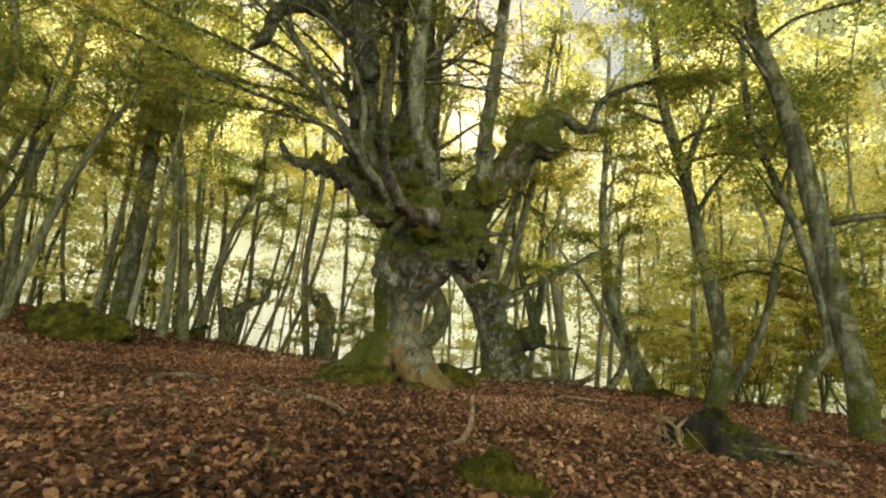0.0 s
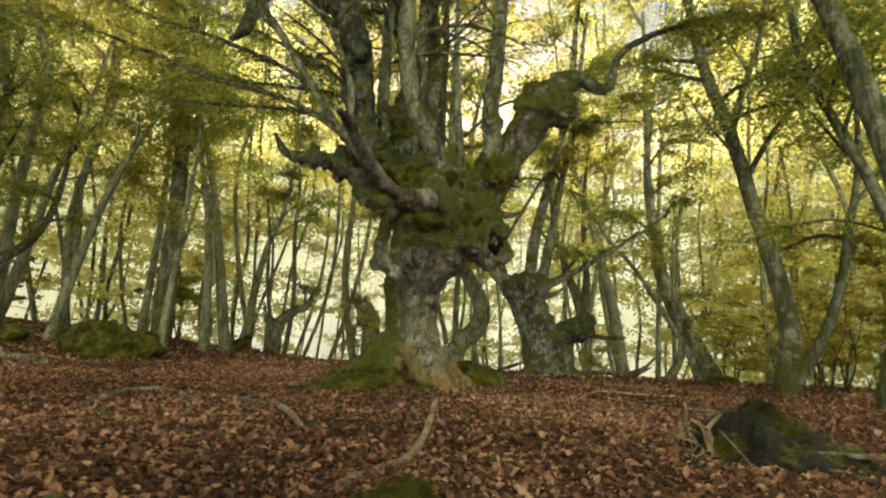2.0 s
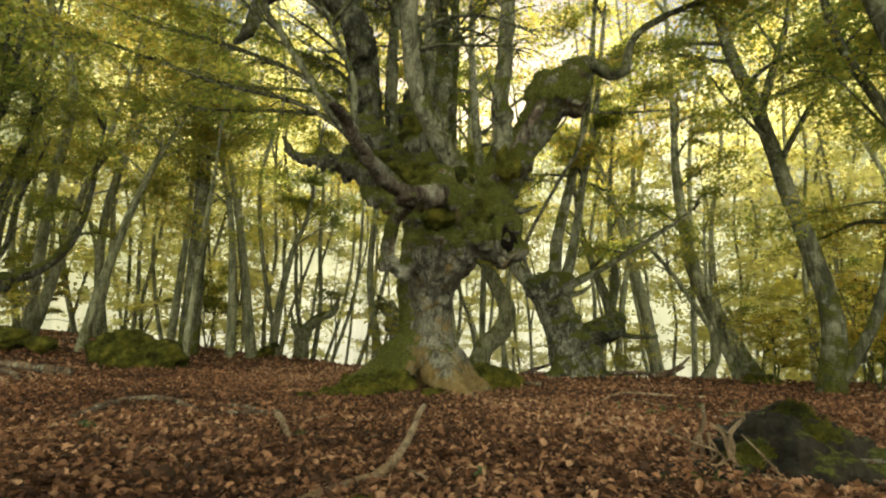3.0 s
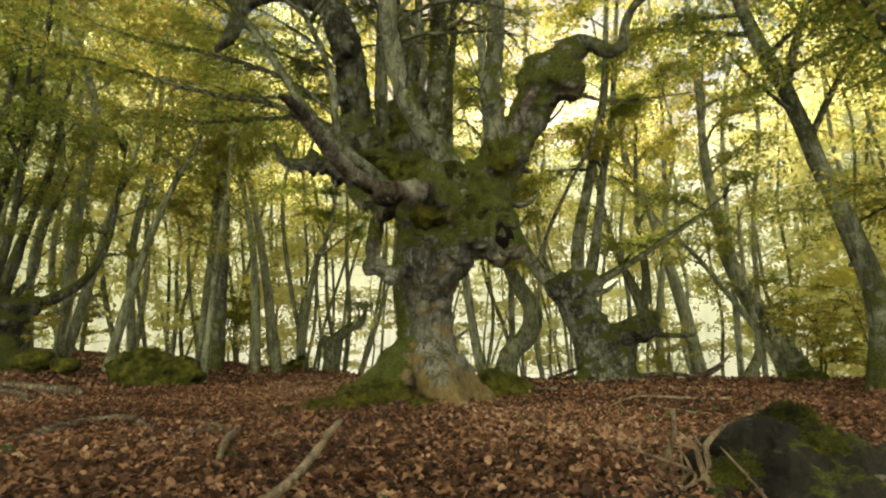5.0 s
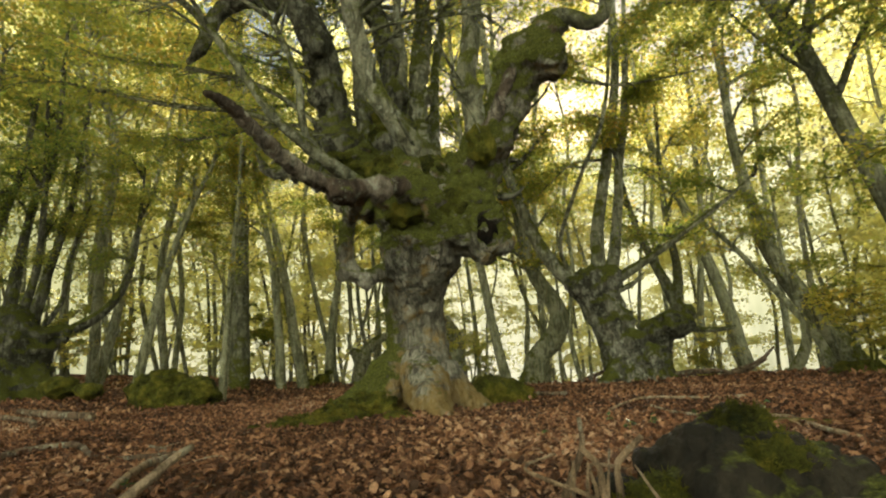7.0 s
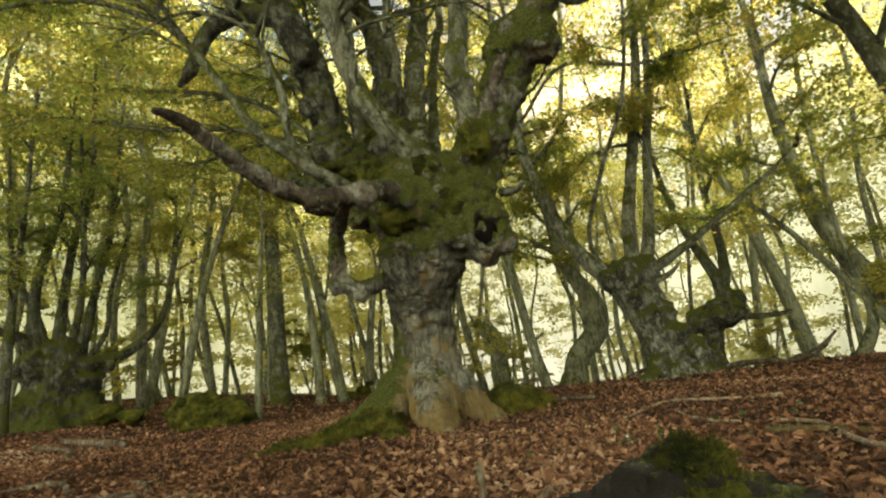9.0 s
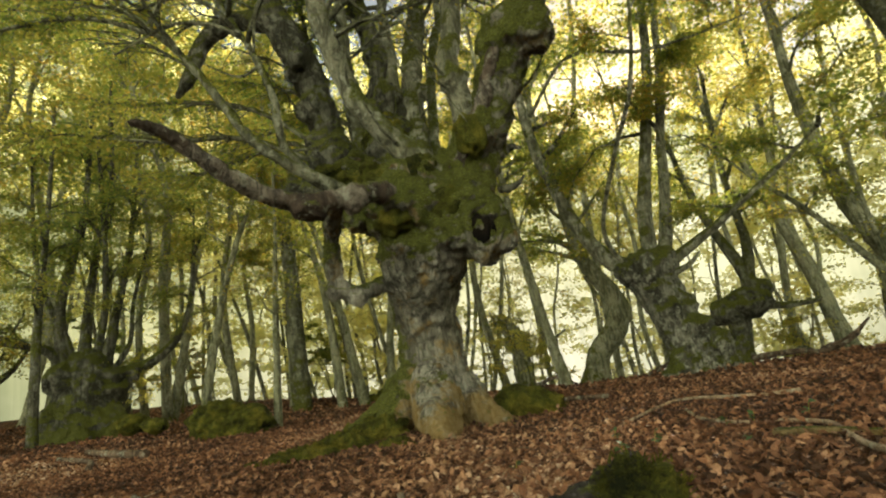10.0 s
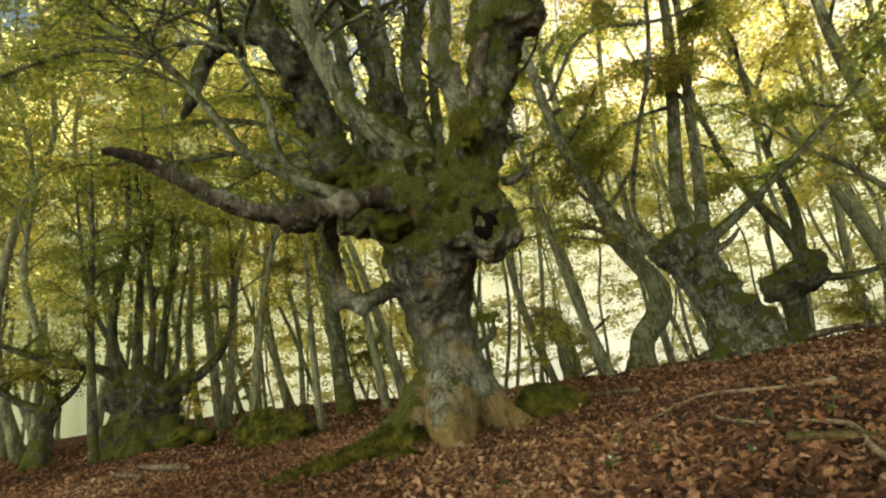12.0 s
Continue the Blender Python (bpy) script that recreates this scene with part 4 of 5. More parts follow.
forest_tree("beech_tree", "leaning grey beech in the mist", [(4.9, 21.2, -0.5), (4.05, 21.3, 1.25), (3.3, 21.4, 3.1), (3.05, 21.45, 4.5), (2.87, 21.5, 7.0), (2.9, 21.5, 9), (2.9, 21.5, 14)], taper(7, 0.34, 0.07), 28, limbs=5, lo=0.62, leaf=0.11)
forest_tree("beech_tree", "leaning grey beech in the mist", [(2.33, 27.5, -0.7), (1.9, 27.5, 1.9), (1.46, 27.5, 4.2), (0.76, 27.5, 7.2), (0.1, 27.5, 9.4), (-0.3, 27.5, 15)], taper(6, 0.32, 0.07), 29, limbs=5, lo=0.66, leaf=0.13)
forest_tree("beech_tree", "thin strongly leaning beech", [(4.15, 20.3, -0.4), (3.78, 20.36, 0.8), (3.12, 20.43, 2.0), (2.27, 20.5, 3.45), (1.44, 20.5, 4.5), (0.6, 20.5, 5.8)], taper(6, 0.13, 0.03), 30, limbs=5, lo=0.5, leaf=0.1, leaves=20, length=1.6)
forest_tree("beech_tree", "small beech curved like a bow at the foot", [(3.09, 20.43, -0.35), (3.55, 20.4, 0.45), (3.62, 20.38, 1.1), (3.45, 20.4, 2.5), (3.5, 20.4, 5)], taper(5, 0.17, 0.03), 31, limbs=6, lo=0.5, leaf=0.1, leaves=24, length=1.6)
# stems on the west side
forest_tree("beech_tree", "tall straight beech with pale ringed bark", [(-13.76, 16.6, 0.2), (-13.77, 16.6, 3), (-13.78, 16.6, 5.5), (-13.84, 16.55, 8.2), (-13.9, 16.5, 11), (-13.9, 16.5, 16)], [0.36, 0.3, 0.27, 0.24, 0.2, 0.07], 32, limbs=11, lo=0.52, leaf=0.11, mat=STEM_BARK)
forest_tree("beech_tree", "straight slender beech with grey bark", [(-12.4, 18.4, -0.2), (-12.67, 18.15, 2.2), (-12.96, 17.9, 4.6), (-13.3, 17.5, 7.1), (-13.7, 17.1, 9.2), (-14, 17, 14)], taper(6, 0.22, 0.05), 33, limbs=9, lo=0.52, leaf=0.11)
forest_tree("beech_tree", "straight slender beech with grey bark", [(-12.72, 17.55, -0.1), (-12.82, 17.5, 2.6), (-13.0, 17.3, 5.2), (-13.45, 16.9, 8.3), (-13.8, 16.7, 13)], taper(5, 0.19, 0.05), 34, limbs=8, lo=0.52, leaf=0.11)
forest_tree("beech_tree", "straight slender beech with grey bark", [(-15.7, 17.7, 0.2), (-15.64, 17.77, 2.7), (-15.57, 17.85, 5.3), (-15.58, 17.84, 8.2), (-15.6, 17.8, 13)], taper(5, 0.17, 0.05), 35, limbs=8, lo=0.52, leaf=0.11)
forest_tree("beech_tree", "slender beech leaning over a stump", [(-13.6, 21.1, -0.1), (-13.4, 21.26, 2.7), (-13.1, 21.5, 4.8), (-12.6, 21.9, 6.9), (-12.2, 22, 11)], taper(5, 0.2, 0.05), 36, limbs=8, lo=0.52, leaf=0.12)
forest_tree("beech_tree", "slender leaning beech with grey bark", [(-15.1, 13.6, 0.3), (-14.87, 13.9, 2.45), (-14.57, 14.3, 4.75), (-14.2, 14.8, 6.8), (-13.7, 15.4, 8.9), (-13.4, 15.8, 13)], taper(6, 0.17, 0.05), 37, limbs=9, lo=0.52, leaf=0.1)
forest_tree("beech_tree", "slender leaning beech with grey bark", [(-18.26, 14.2, 1.0), (-18.0, 14.5, 2.6), (-17.9, 14.8, 4.4), (-17.7, 15, 6.2), (-17.4, 15.5, 8.5), (-17, 16, 13)], taper(6, 0.2, 0.05), 38, limbs=9, lo=0.5, leaf=0.11)
forest_tree("beech_tree", "thin beech beside a mossy boulder", [(-10.7, 13.3, 0.1), (-10.64, 13.4, 2.2), (-10.58, 13.5, 4.2), (-10.5, 13.6, 6), (-10.4, 13.7, 10)], taper(5, 0.12, 0.03), 39, limbs=7, lo=0.3, leaf=0.09, leaves=30, length=2)
forest_tree("pollard_beech", "stunted pollard beech with haze-pale bark", [(-14.05, 24.07, -0.4), (-14.0, 24.1, 1.1), (-13.5, 24.5, 1.9), (-12.8, 24.9, 2.35), (-12.6, 25.0, 3.3)], [0.42, 0.34, 0.26, 0.18, 0.06], 41, limbs=3, lo=0.6, length=1.6, leaves=20, leaf=0.12,
            swell=[((-14.0, 24.1, 1.3), 0.4, (1.1, 1, 0.9)), ((-14.3, 23.9, 1.55), 0.22, (1.3, 1, 0.8))], extra=[([(-14.1, 24.0, 1.3), (-14.4, 23.8, 1.7), (-14.5, 23.7, 2.4)], [0.16, 0.1, 0.04])])
forest_tree("pollard_beech", "stunted pollard beech with haze-pale bark", [(-9.9, 26.1, -0.5), (-9.9, 26.2, 0.9), (-10.0, 26.2, 1.9), (-10.2, 26.0, 2.9)], [0.5, 0.42, 0.4, 0.12], 42, limbs=3, lo=0.6, length=1.6, leaves=20, leaf=0.12,
            swell=[((-10.0, 26.1, 1.7), 0.5, (1.1, 1, 0.9))], extra=[([(-9.8, 26.2, 1.0), (-9.0, 26.5, 1.2), (-7.8, 26.9, 1.9)], [0.14, 0.1, 0.05]), ([(-10.1, 26.1, 1.8), (-10.6, 25.8, 2.5), (-10.9, 25.7, 3.3)], [0.18, 0.1, 0.04])])
# backlit shade is put into the dark bark of this tree
forest_tree("pollard_beech", "many-stemmed dark old beech with spreading arms", [(-17.29, 10.94, 0.13), (-17.29, 11.00, 1.21), (-17.23, 11.06, 2.17), (-17.23, 11.06, 3.01)], [0.86, 0.71, 0.75, 0.57], 40, limbs=0, lo=0.9, length=2.4, leaf=0.085, leaves=40,
            extra=[([(-17.05, 11.54, 1.93), (-16.65, 12.50, 2.53), (-16.33, 13.22, 3.13), (-16.09, 13.70, 4.03), (-15.97, 13.94, 5.41), (-15.85, 14.06, 8.41)], [0.25, 0.20, 0.15, 0.11, 0.09, 0.03]),
                   ([(-17.41, 10.58, 2.77), (-17.53, 10.10, 3.31), (-17.65, 9.62, 3.55), (-17.84, 9.02, 3.73), (-18.01, 8.30, 4.09), (-18.25, 7.34, 4.69)], [0.18, 0.16, 0.15, 0.14, 0.11, 0.07]),
                   ([(-17.47, 10.46, 2.65), (-17.48, 10.34, 4.63), (-17.36, 10.70, 6.61), (-17.29, 10.94, 7.93), (-17.17, 11.18, 12.01)], [0.25, 0.16, 0.13, 0.11, 0.05]),
                   ([(-17.05, 11.42, 2.41), (-16.96, 11.78, 4.45), (-16.84, 12.09, 6.13), (-16.75, 12.26, 7.57), (-16.57, 12.50, 12.01)], [0.23, 0.13, 0.11, 0.09, 0.05]),
                   ([(-17.29, 10.94, 2.65), (-17.25, 11.06, 4.57), (-17.17, 11.30, 6.73), (-16.99, 11.66, 8.41), (-16.93, 11.66, 13.21)], [0.23, 0.14, 0.12, 0.1, 0.05]),
                   ([(-17.17, 11.18, 2.65), (-17.05, 11.48, 4.33), (-16.81, 11.42, 6.49), (-16.69, 11.18, 10.81)], [0.15, 0.11, 0.09, 0.05]),
                   ([(-17.41, 10.70, 2.77), (-17.41, 10.46, 3.85), (-17.77, 9.98, 5.29), (-18.01, 9.74, 7.21), (-18.13, 9.62, 10.81)], [0.14, 0.11, 0.09, 0.07, 0.03]),
                   ([(-17.05, 11.54, 2.29), (-16.81, 12.14, 3.37), (-16.75, 12.26, 4.81), (-16.45, 12.74, 7.21)], [0.11, 0.08, 0.07, 0.03])],
            mat=DARK_SHADE_BARK, swell=[((-17.1, 11.4, 0.9), 0.8, (1, 1, 1.2)), ((-17.4, 10.4, 0.9), 0.75, (1, 1, 1.2)), ((-17.0, 11.6, 2.1), 0.6, (1, 1, 1)), ((-17.4, 10.4, 2.4), 0.55, (1, 1, 1)), ((-16.8, 12.2, 2.4), 0.35, (1, 1, 0.9)), ((-17.2, 11.0, 2.9), 0.5, (1, 1, 0.8))])


# ---- the rest of the wood, near to far ----
def filler_wood():
    rng = np.random.default_rng(77)
    kinds = []
    for k in range(6):
        h = rng.uniform(20, 26)
        bend = rng.normal(0, 0.5, (6, 2)).cumsum(0)
        pts = [(0, 0, -0.4)] + [(bend[i, 0], bend[i, 1], h * (i + 1) / 6) for i in range(6)]
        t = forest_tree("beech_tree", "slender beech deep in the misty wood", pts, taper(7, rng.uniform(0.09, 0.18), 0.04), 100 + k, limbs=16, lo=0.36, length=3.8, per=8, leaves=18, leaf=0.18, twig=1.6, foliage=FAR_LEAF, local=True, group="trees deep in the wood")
        kinds.append(t)
    for k in range(3):
        bend = rng.normal(0, 0.5, (6, 2)).cumsum(0)
        pts = [(0, 0, -0.4)] + [(bend[i, 0], bend[i, 1], 3.6 * (i + 1)) for i in range(6)]
        kinds.append(forest_tree("beech_tree", "slender green beech to the west, some added out of view for shade", pts, taper(7, 0.16, 0.04), 120 + k, limbs=22, lo=0.28, length=4.0, per=10, leaves=22, leaf=0.17, twig=1.6, foliage=LEAF, local=True, group="trees deep in the wood"))
    # the last seven here are unseen, added to shade the left ground
    spots = [(-24 + 1.5 * k, 3.5 + 2.6 * k + (k % 2) * 2.5) for k in range(5)] + [(-30 + k, 6 + 3.2 * k) for k in range(6)] + [(-9, -1), (-12, -4), (-8, -6), (-13.5, 1), (-6, -9), (-11, -9), (-16, -3)]
    keep_out = [(-2, 9.5, 6.5), (-1, 18, 2.5), (0, 22, 2.5), (-4, 20, 2), (4.4, 13, 2.5), (4.4, 9, 2.5), (4, 21, 2), (2, 27, 2), (-13, 17, 2.6), (-15, 14, 2), (-12.7, 9.5, 3), (-18, 14.5, 2), (-11, 12.5, 2.5)]
    tries = 0
    while len(spots) < 73 and tries < 6000:
        tries += 1
        az, d = rng.uniform(-3.14, 3.14), rng.uniform(11, 46)
        front = -1.8 < az < 0.85
        if not front and (d > 34 or d < 18 or rng.uniform() < 0.8):
            continue
        x, y = d * math.sin(az), 3 + d * math.cos(az)
        if any((x - a) ** 2 + (y - b) ** 2 < c * c for a, b, c in keep_out) or any((x - a) ** 2 + (y - b) ** 2 < 5 for a, b in spots):
            continue
        if -0.12 < az < 0.2 and d < 60 and rng.uniform() < 0.45:
            continue
        if front and d < 24:
            continue
        spots.append((x, y))
    for k in range(13):
        az, d = -0.66 + 0.064 * k, 25 + 4.5 * (k % 3)
        x, y = 1 + d * math.sin(az), 3 + d * math.cos(az)
        if not any((x - a) ** 2 + (y - b) ** 2 < 2 for a, b in spots):
            spots.append((x, y))
    placed = set()
    for i, (x, y) in enumerate(spots):
        m = pose(x, y, float(ground_z(x, y)), rng.uniform(-4, 4), rng.uniform(-4, 4), rng.uniform(0, 360)) @ Matrix.Scale(rng.uniform(0.85, 1.25), 4)
        k = 6 + i % 3 if i < 18 else i % 6
        if k in placed:
            copy_thing(kinds[k], m)
        else:
            kinds[k].matrix_basis = m
            placed.add(k)


filler_wood()


def far_wood():
    rng = np.random.default_rng(91)
    kinds = []
    for k in range(4):
        h = rng.uniform(23, 30)
        bend = rng.normal(0, 0.6, (6, 2)).cumsum(0)
        pts = [(0, 0, -0.5)] + [(bend[i, 0], bend[i, 1], h * (i + 1) / 6) for i in range(6)]
        # haze is put into the pale bark and leaf colours of these trees
        kinds.append(forest_tree("beech_tree", "thin far-off beech with haze-pale bark and leaves", pts, taper(7, rng.uniform(0.1, 0.2), 0.05), 140 + k, limbs=14, lo=0.06, length=4.4, per=9, leaves=16, leaf=0.3, twig=2.0, foliage=HAZE_LEAF, mat=PALE_BARK, local=True, group="far trees in the mist"))
    for i in range(104):
        az, d = (rng.uniform(-1.8, 0.9) if i < 56 else rng.uniform(-0.95, 0.75)), rng.uniform(34, 74)
        x, y = d * math.sin(az), 3 + d * math.cos(az)
        m = pose(x, y, float(ground_z(x, y)), rng.uniform(-5, 5), rng.uniform(-5, 5), rng.uniform(0, 360)) @ Matrix.Scale(rng.uniform(0.85, 1.2), 4)
        if i < len(kinds):
            kinds[i].matrix_basis = m
        else:
            copy_thing(kinds[i % len(kinds)], m)


far_wood()


# ---- boulders, clods and dead wood on the floor ----
def lump(name, label, category, mat, lumps, seed, rough=0.22, level=4, gnarl=0.1, crumbs=0, fronds=0):
    rng = np.random.default_rng(seed)
    base = np.array([lumps[0][0][0], lumps[0][0][1], float(ground_z(lumps[0][0][0], lumps[0][0][1]))])
    pieces = [blob(np.array(c) - base, r, rng, sq, rough, 2.0, level) for c, r, sq in lumps]
    for q in range(crumbs):
        c, r, sq = lumps[q % len(lumps)]
        d = unit(rng.normal(0, 1, 3) + [0, -0.3, 0.5])
        pieces.append(blob(np.array(c) - base + d * r * np.array(sq) * 0.97, r * rng.uniform(0.1, 0.26), rng, (1, 1, 0.9), 0.5, 2.0, 2))
    ob = new(name, mesh_np(name, *join(pieces), mat))
    ob.location = base
    organic(ob, 0.03 if max(r for _, r, _ in lumps) > 0.3 else 0.016, gnarl, 0.2, 1)
    if fronds:
        cards = []
        for v, f in pieces:
            mid = v.mean(0)
            out = (v - mid) / (np.linalg.norm(v - mid, axis=1)[:, None] + 1e-9)
            pick = rng.integers(0, len(v), max(6, int(fronds * len(v) / sum(len(p[0]) for p in pieces))))
            n, d = len(pick), out[pick] + rng.normal(0, 0.55, (len(pick), 3)) + [0, 0, 0.3]
            d /= np.linalg.norm(d, axis=1)[:, None]
            w = np.cross(d, rng.normal(0, 1, (n, 3)))
            w /= np.linalg.norm(w, axis=1)[:, None] + 1e-9
            h = (0.03 * rng.uniform(0.5, 1.3, n))[:, None]
            a = v[pick] - out[pick] * 0.012 + rng.normal(0, 0.012, (n, 3))
            bv = np.stack([a - w * h * 0.16, a + w * h * 0.16, a + d * h + w * h * 0.05], 1).reshape(-1, 3)
            cards.append((bv, [np.arange(3 * n).reshape(-1, 3)]))
        part("fronds", join(cards), FROND, ob, "short upright moss shoots", False, "stuff")
    return tagged(ob, label, category)


lump("boulder", "long mossy boulder half sunk in the leaves", "boulder", MOSS, [((-11.3, 12.0, 0.35), 0.62, (1.3, 1.0, 0.95)), ((-10.6, 12.3, 0.3), 0.55, (1.4, 1, 0.85)), ((-11.6, 11.8, 0.45), 0.48, (1.2, 1, 1.0))], 51, crumbs=60)
lump("boulder", "small round mossy boulder beside the old trunk", "boulder", MOSS, [((-1.35, 10.3, 0.12), 0.34, (1.2, 1, 0.8)), ((-1.1, 10.4, 0.1), 0.25, (1.2, 1, 0.8))], 52, crumbs=40, fronds=7000)
lump("root_mound", "dark upturned root clod with moss on its peak", "mound", SOIL, [((1.73, 5.38, 0.2), 0.15, (0.9, 0.9, 1.15)), ((1.62, 5.28, 0.07), 0.23, (1.1, 1.0, 0.95)), ((1.9, 5.3, 0.05), 0.23, (1.1, 1.0, 0.9)), ((1.75, 5.1, -0.03), 0.28, (1.2, 0.9, 0.85)),
     ((1.42, 5.12, -0.06), 0.23, (1.2, 1, 0.8)), ((2.12, 5.2, -0.07), 0.24, (1.2, 1, 0.8)), ((1.3, 4.92, -0.14), 0.26, (1.3, 1, 0.7)), ((2.3, 5.08, -0.15), 0.25, (1.2, 1, 0.7))], 53, rough=0.35, gnarl=0.09, crumbs=110)
lump("moss_cushion", "yellow-green moss on the peak of the root clod", "moss", MOSS, [((1.78, 5.33, 0.27), 0.11, (1.0, 0.9, 1.0)), ((1.86, 5.24, 0.16), 0.13, (1.1, 1.0, 1.0)), ((1.72, 5.22, 0.17), 0.08, (1.1, 1, 1))], 54, rough=0.4, gnarl=0.05, crumbs=40, fronds=7000)
lump("moss_cushion", "flat moss on the flank of the root clod", "moss", MOSS, [((1.5, 5.08, 0.11), 0.09, (1.5, 1.0, 0.6)), ((1.4, 4.98, 0.07), 0.07, (1.4, 1.0, 0.6))], 68, rough=0.4, gnarl=0.05, crumbs=16, fronds=2500)
lump("moss_cushion", "moss cushion on a buried stump", "moss", MOSS, [((-0.14, 3.1, 0.0), 0.14, (1.1, 1, 0.9)), ((0.02, 2.95, -0.05), 0.14, (1.2, 1, 0.85)), ((-0.1, 3.2, 0.05), 0.1, (1, 1, 1))], 55, rough=0.4, gnarl=0.07, crumbs=50, fronds=9000)
lump("moss_cushion", "thick moss over the roots of the old tree", "moss", MOSS, [((-2.45, 8.75, 0.08), 0.3, (1.4, 1, 0.75)), ((-2.55, 8.3, 0.06), 0.26, (1.5, 1, 0.6)), ((-2.6, 7.85, 0.03), 0.26, (1.6, 1, 0.5)), ((-2.75, 7.4, 0.0), 0.22, (1.6, 1, 0.45))], 56, gnarl=0.2, crumbs=60, fronds=14000)
lump("moss_cushion", "round moss cushion in front of the old roots", "moss", MOSS, [((-1.5, 8.0, 0.04), 0.15, (1.4, 1, 0.8))], 66, fronds=2000)
lump("root_mound", "bare dark soil under the roots of the clod", "soil", SOIL, [((1.1, 4.7, -0.12), 0.3, (1.7, 1.1, 0.6)), ((0.7, 4.9, -0.14), 0.25, (1.6, 1, 0.6))], 67, gnarl=0.15)
lump("moss_cushion", "moss on a root beside the old tree", "moss", MOSS, [((-3.1, 9.2, 0.05), 0.3, (1.4, 1, 0.7)), ((-2.75, 9.0, 0.0), 0.22, (1.2, 1, 0.7))], 57, crumbs=40, fronds=7000)


def stick(pts, r0, r1, seed, label, mat=None):
    rng = np.random.default_rng(seed)
    p = np.array(pts, float)
    p[:, 2] += ground_z(p[:, 0], p[:, 1])
    base = p[0].copy()
    ob = new("fallen_branch", mesh_np("fallen_branch", *tube(p - base, np.linspace(r0, r1, len(p)), rng, 7, 0.06, 0.12, 0.006), mat or DEAD_WOOD))
    ob.location = base
    return tagged(ob, label, "branch", "fallen branches")


stick([(-0.38, 4.58, 0.32), (-0.372, 4.45, 0.26), (-0.36, 4.2, 0.14), (-0.385, 4.0, 0.06), (-0.48, 3.82, 0.03), (-0.56, 3.5, 0.02)], 0.014, 0.032, 61, "long pale fallen branch resting on the leaves")
stick([(-3.6, 4.8, 0.03), (-3.9, 5.45, 0.06), (-3.7, 5.85, 0.07), (-3.05, 5.75, 0.04), (-2.4, 6.0, 0.03)], 0.035, 0.022, 62, "brown branch half covered in leaves", BROWN_WOOD)
stick([(-3.34, 6.34, 0.03), (-2.9, 6.2, 0.06), (-2.5, 5.93, 0.03)], 0.03, 0.02, 69, "brown bent branch among the leaves", BROWN_WOOD)
stick([(-2.3, 5.82, 0.07), (-1.9, 5.3, 0.08), (-1.55, 4.9, 0.03)], 0.03, 0.024, 63, "short pale broken branch on the leaves")
stick([(0.44, 8.76, 0.02), (0.57, 9.4, 0.05), (0.83, 9.75, 0.05), (1.41, 9.65, 0.03), (1.81, 9.73, 0.02)], 0.012, 0.018, 64, "thin pale branch on the leaves")
stick([(0.89, 9.47, 0.03), (1.2, 8.7, 0.05), (1.56, 8.44, 0.03)], 0.016, 0.012, 70, "thin pale crooked branch on the leaves")
stick([(1.6, 8.4, 0.03), (1.84, 8.17, 0.05), (2.07, 7.9, 0.06), (2.21, 7.3, 0.05), (2.4, 6.9, 0.03)], 0.012, 0.018, 65, "thin grey branch on the leaves")
stick([(1.78, 7.9, 0.04), (2.0, 7.7, 0.06), (2.3, 7.5, 0.04)], 0.03, 0.022, 71, "dark rotten branch on the leaves", OLD_BARK)
stick([(2.0, 5.15, 0.12), (2.3, 4.98, 0.13), (2.65, 4.95, 0.08)], 0.014, 0.026, 72, "brown branch leaning on the root clod", BROWN_WOOD)
stick([(1.95, 5.0, 0.06), (2.15, 4.75, 0.06), (2.5, 4.6, 0.03)], 0.01, 0.014, 73, "thin brown branch beside the root clod", BROWN_WOOD)


ROOTLETS = [[(1.23, 5.04, 0.38), (1.23, 5.04, 0.27), (1.17, 5.02, 0.14), (1.1, 4.98, -0.01)], [(1.45, 5.05, 0.31), (1.37, 5.0, 0.23), (1.37, 4.96, 0.11), (1.33, 4.92, 0.0)], [(1.25, 4.96, 0.28), (1.31, 4.92, 0.22), (1.33, 4.88, 0.13), (1.38, 4.84, 0.02)],
            [(1.42, 5.0, 0.22), (1.52, 4.9, 0.11), (1.6, 4.82, 0.0)], [(1.25, 5.02, 0.22), (1.25, 4.98, 0.13), (1.26, 4.94, 0.0)], [(1.2, 5.0, 0.23), (1.2, 4.95, 0.11), (1.14, 4.9, 0.0)]]
rr = np.random.default_rng(299)
for k in range(3):
    x0, y0 = rr.uniform(1.05, 1.42), rr.uniform(4.85, 5.15)
    q = rr.normal(0, 0.06, (3, 3))
    ROOTLETS.append([(x0, y0 + 0.15, 0.26 + q[0, 2]), (x0 + q[0, 0], y0 + q[0, 1], 0.2), (x0 + q[1, 0] * 2, y0 - 0.12, 0.1), (x0 + q[2, 0] * 3, y0 - 0.25, 0.0)])
for k, pts in enumerate(ROOTLETS):
    rng = np.random.default_rng(300 + k)
    p = np.array(pts)
    ob = new("bare_root", mesh_np("bare_root", *tube(p - p[-1], np.linspace(0.009, 0.018, len(p)) * (1.1 if k < 3 else rng.uniform(0.4, 0.7)), rng, 6, 0.03, 0.15, 0.0035), DEAD_WOOD))
    ob.location = p[-1]
    tagged(ob, "pale bare root hanging over the clod", "root", "roots on the clod")

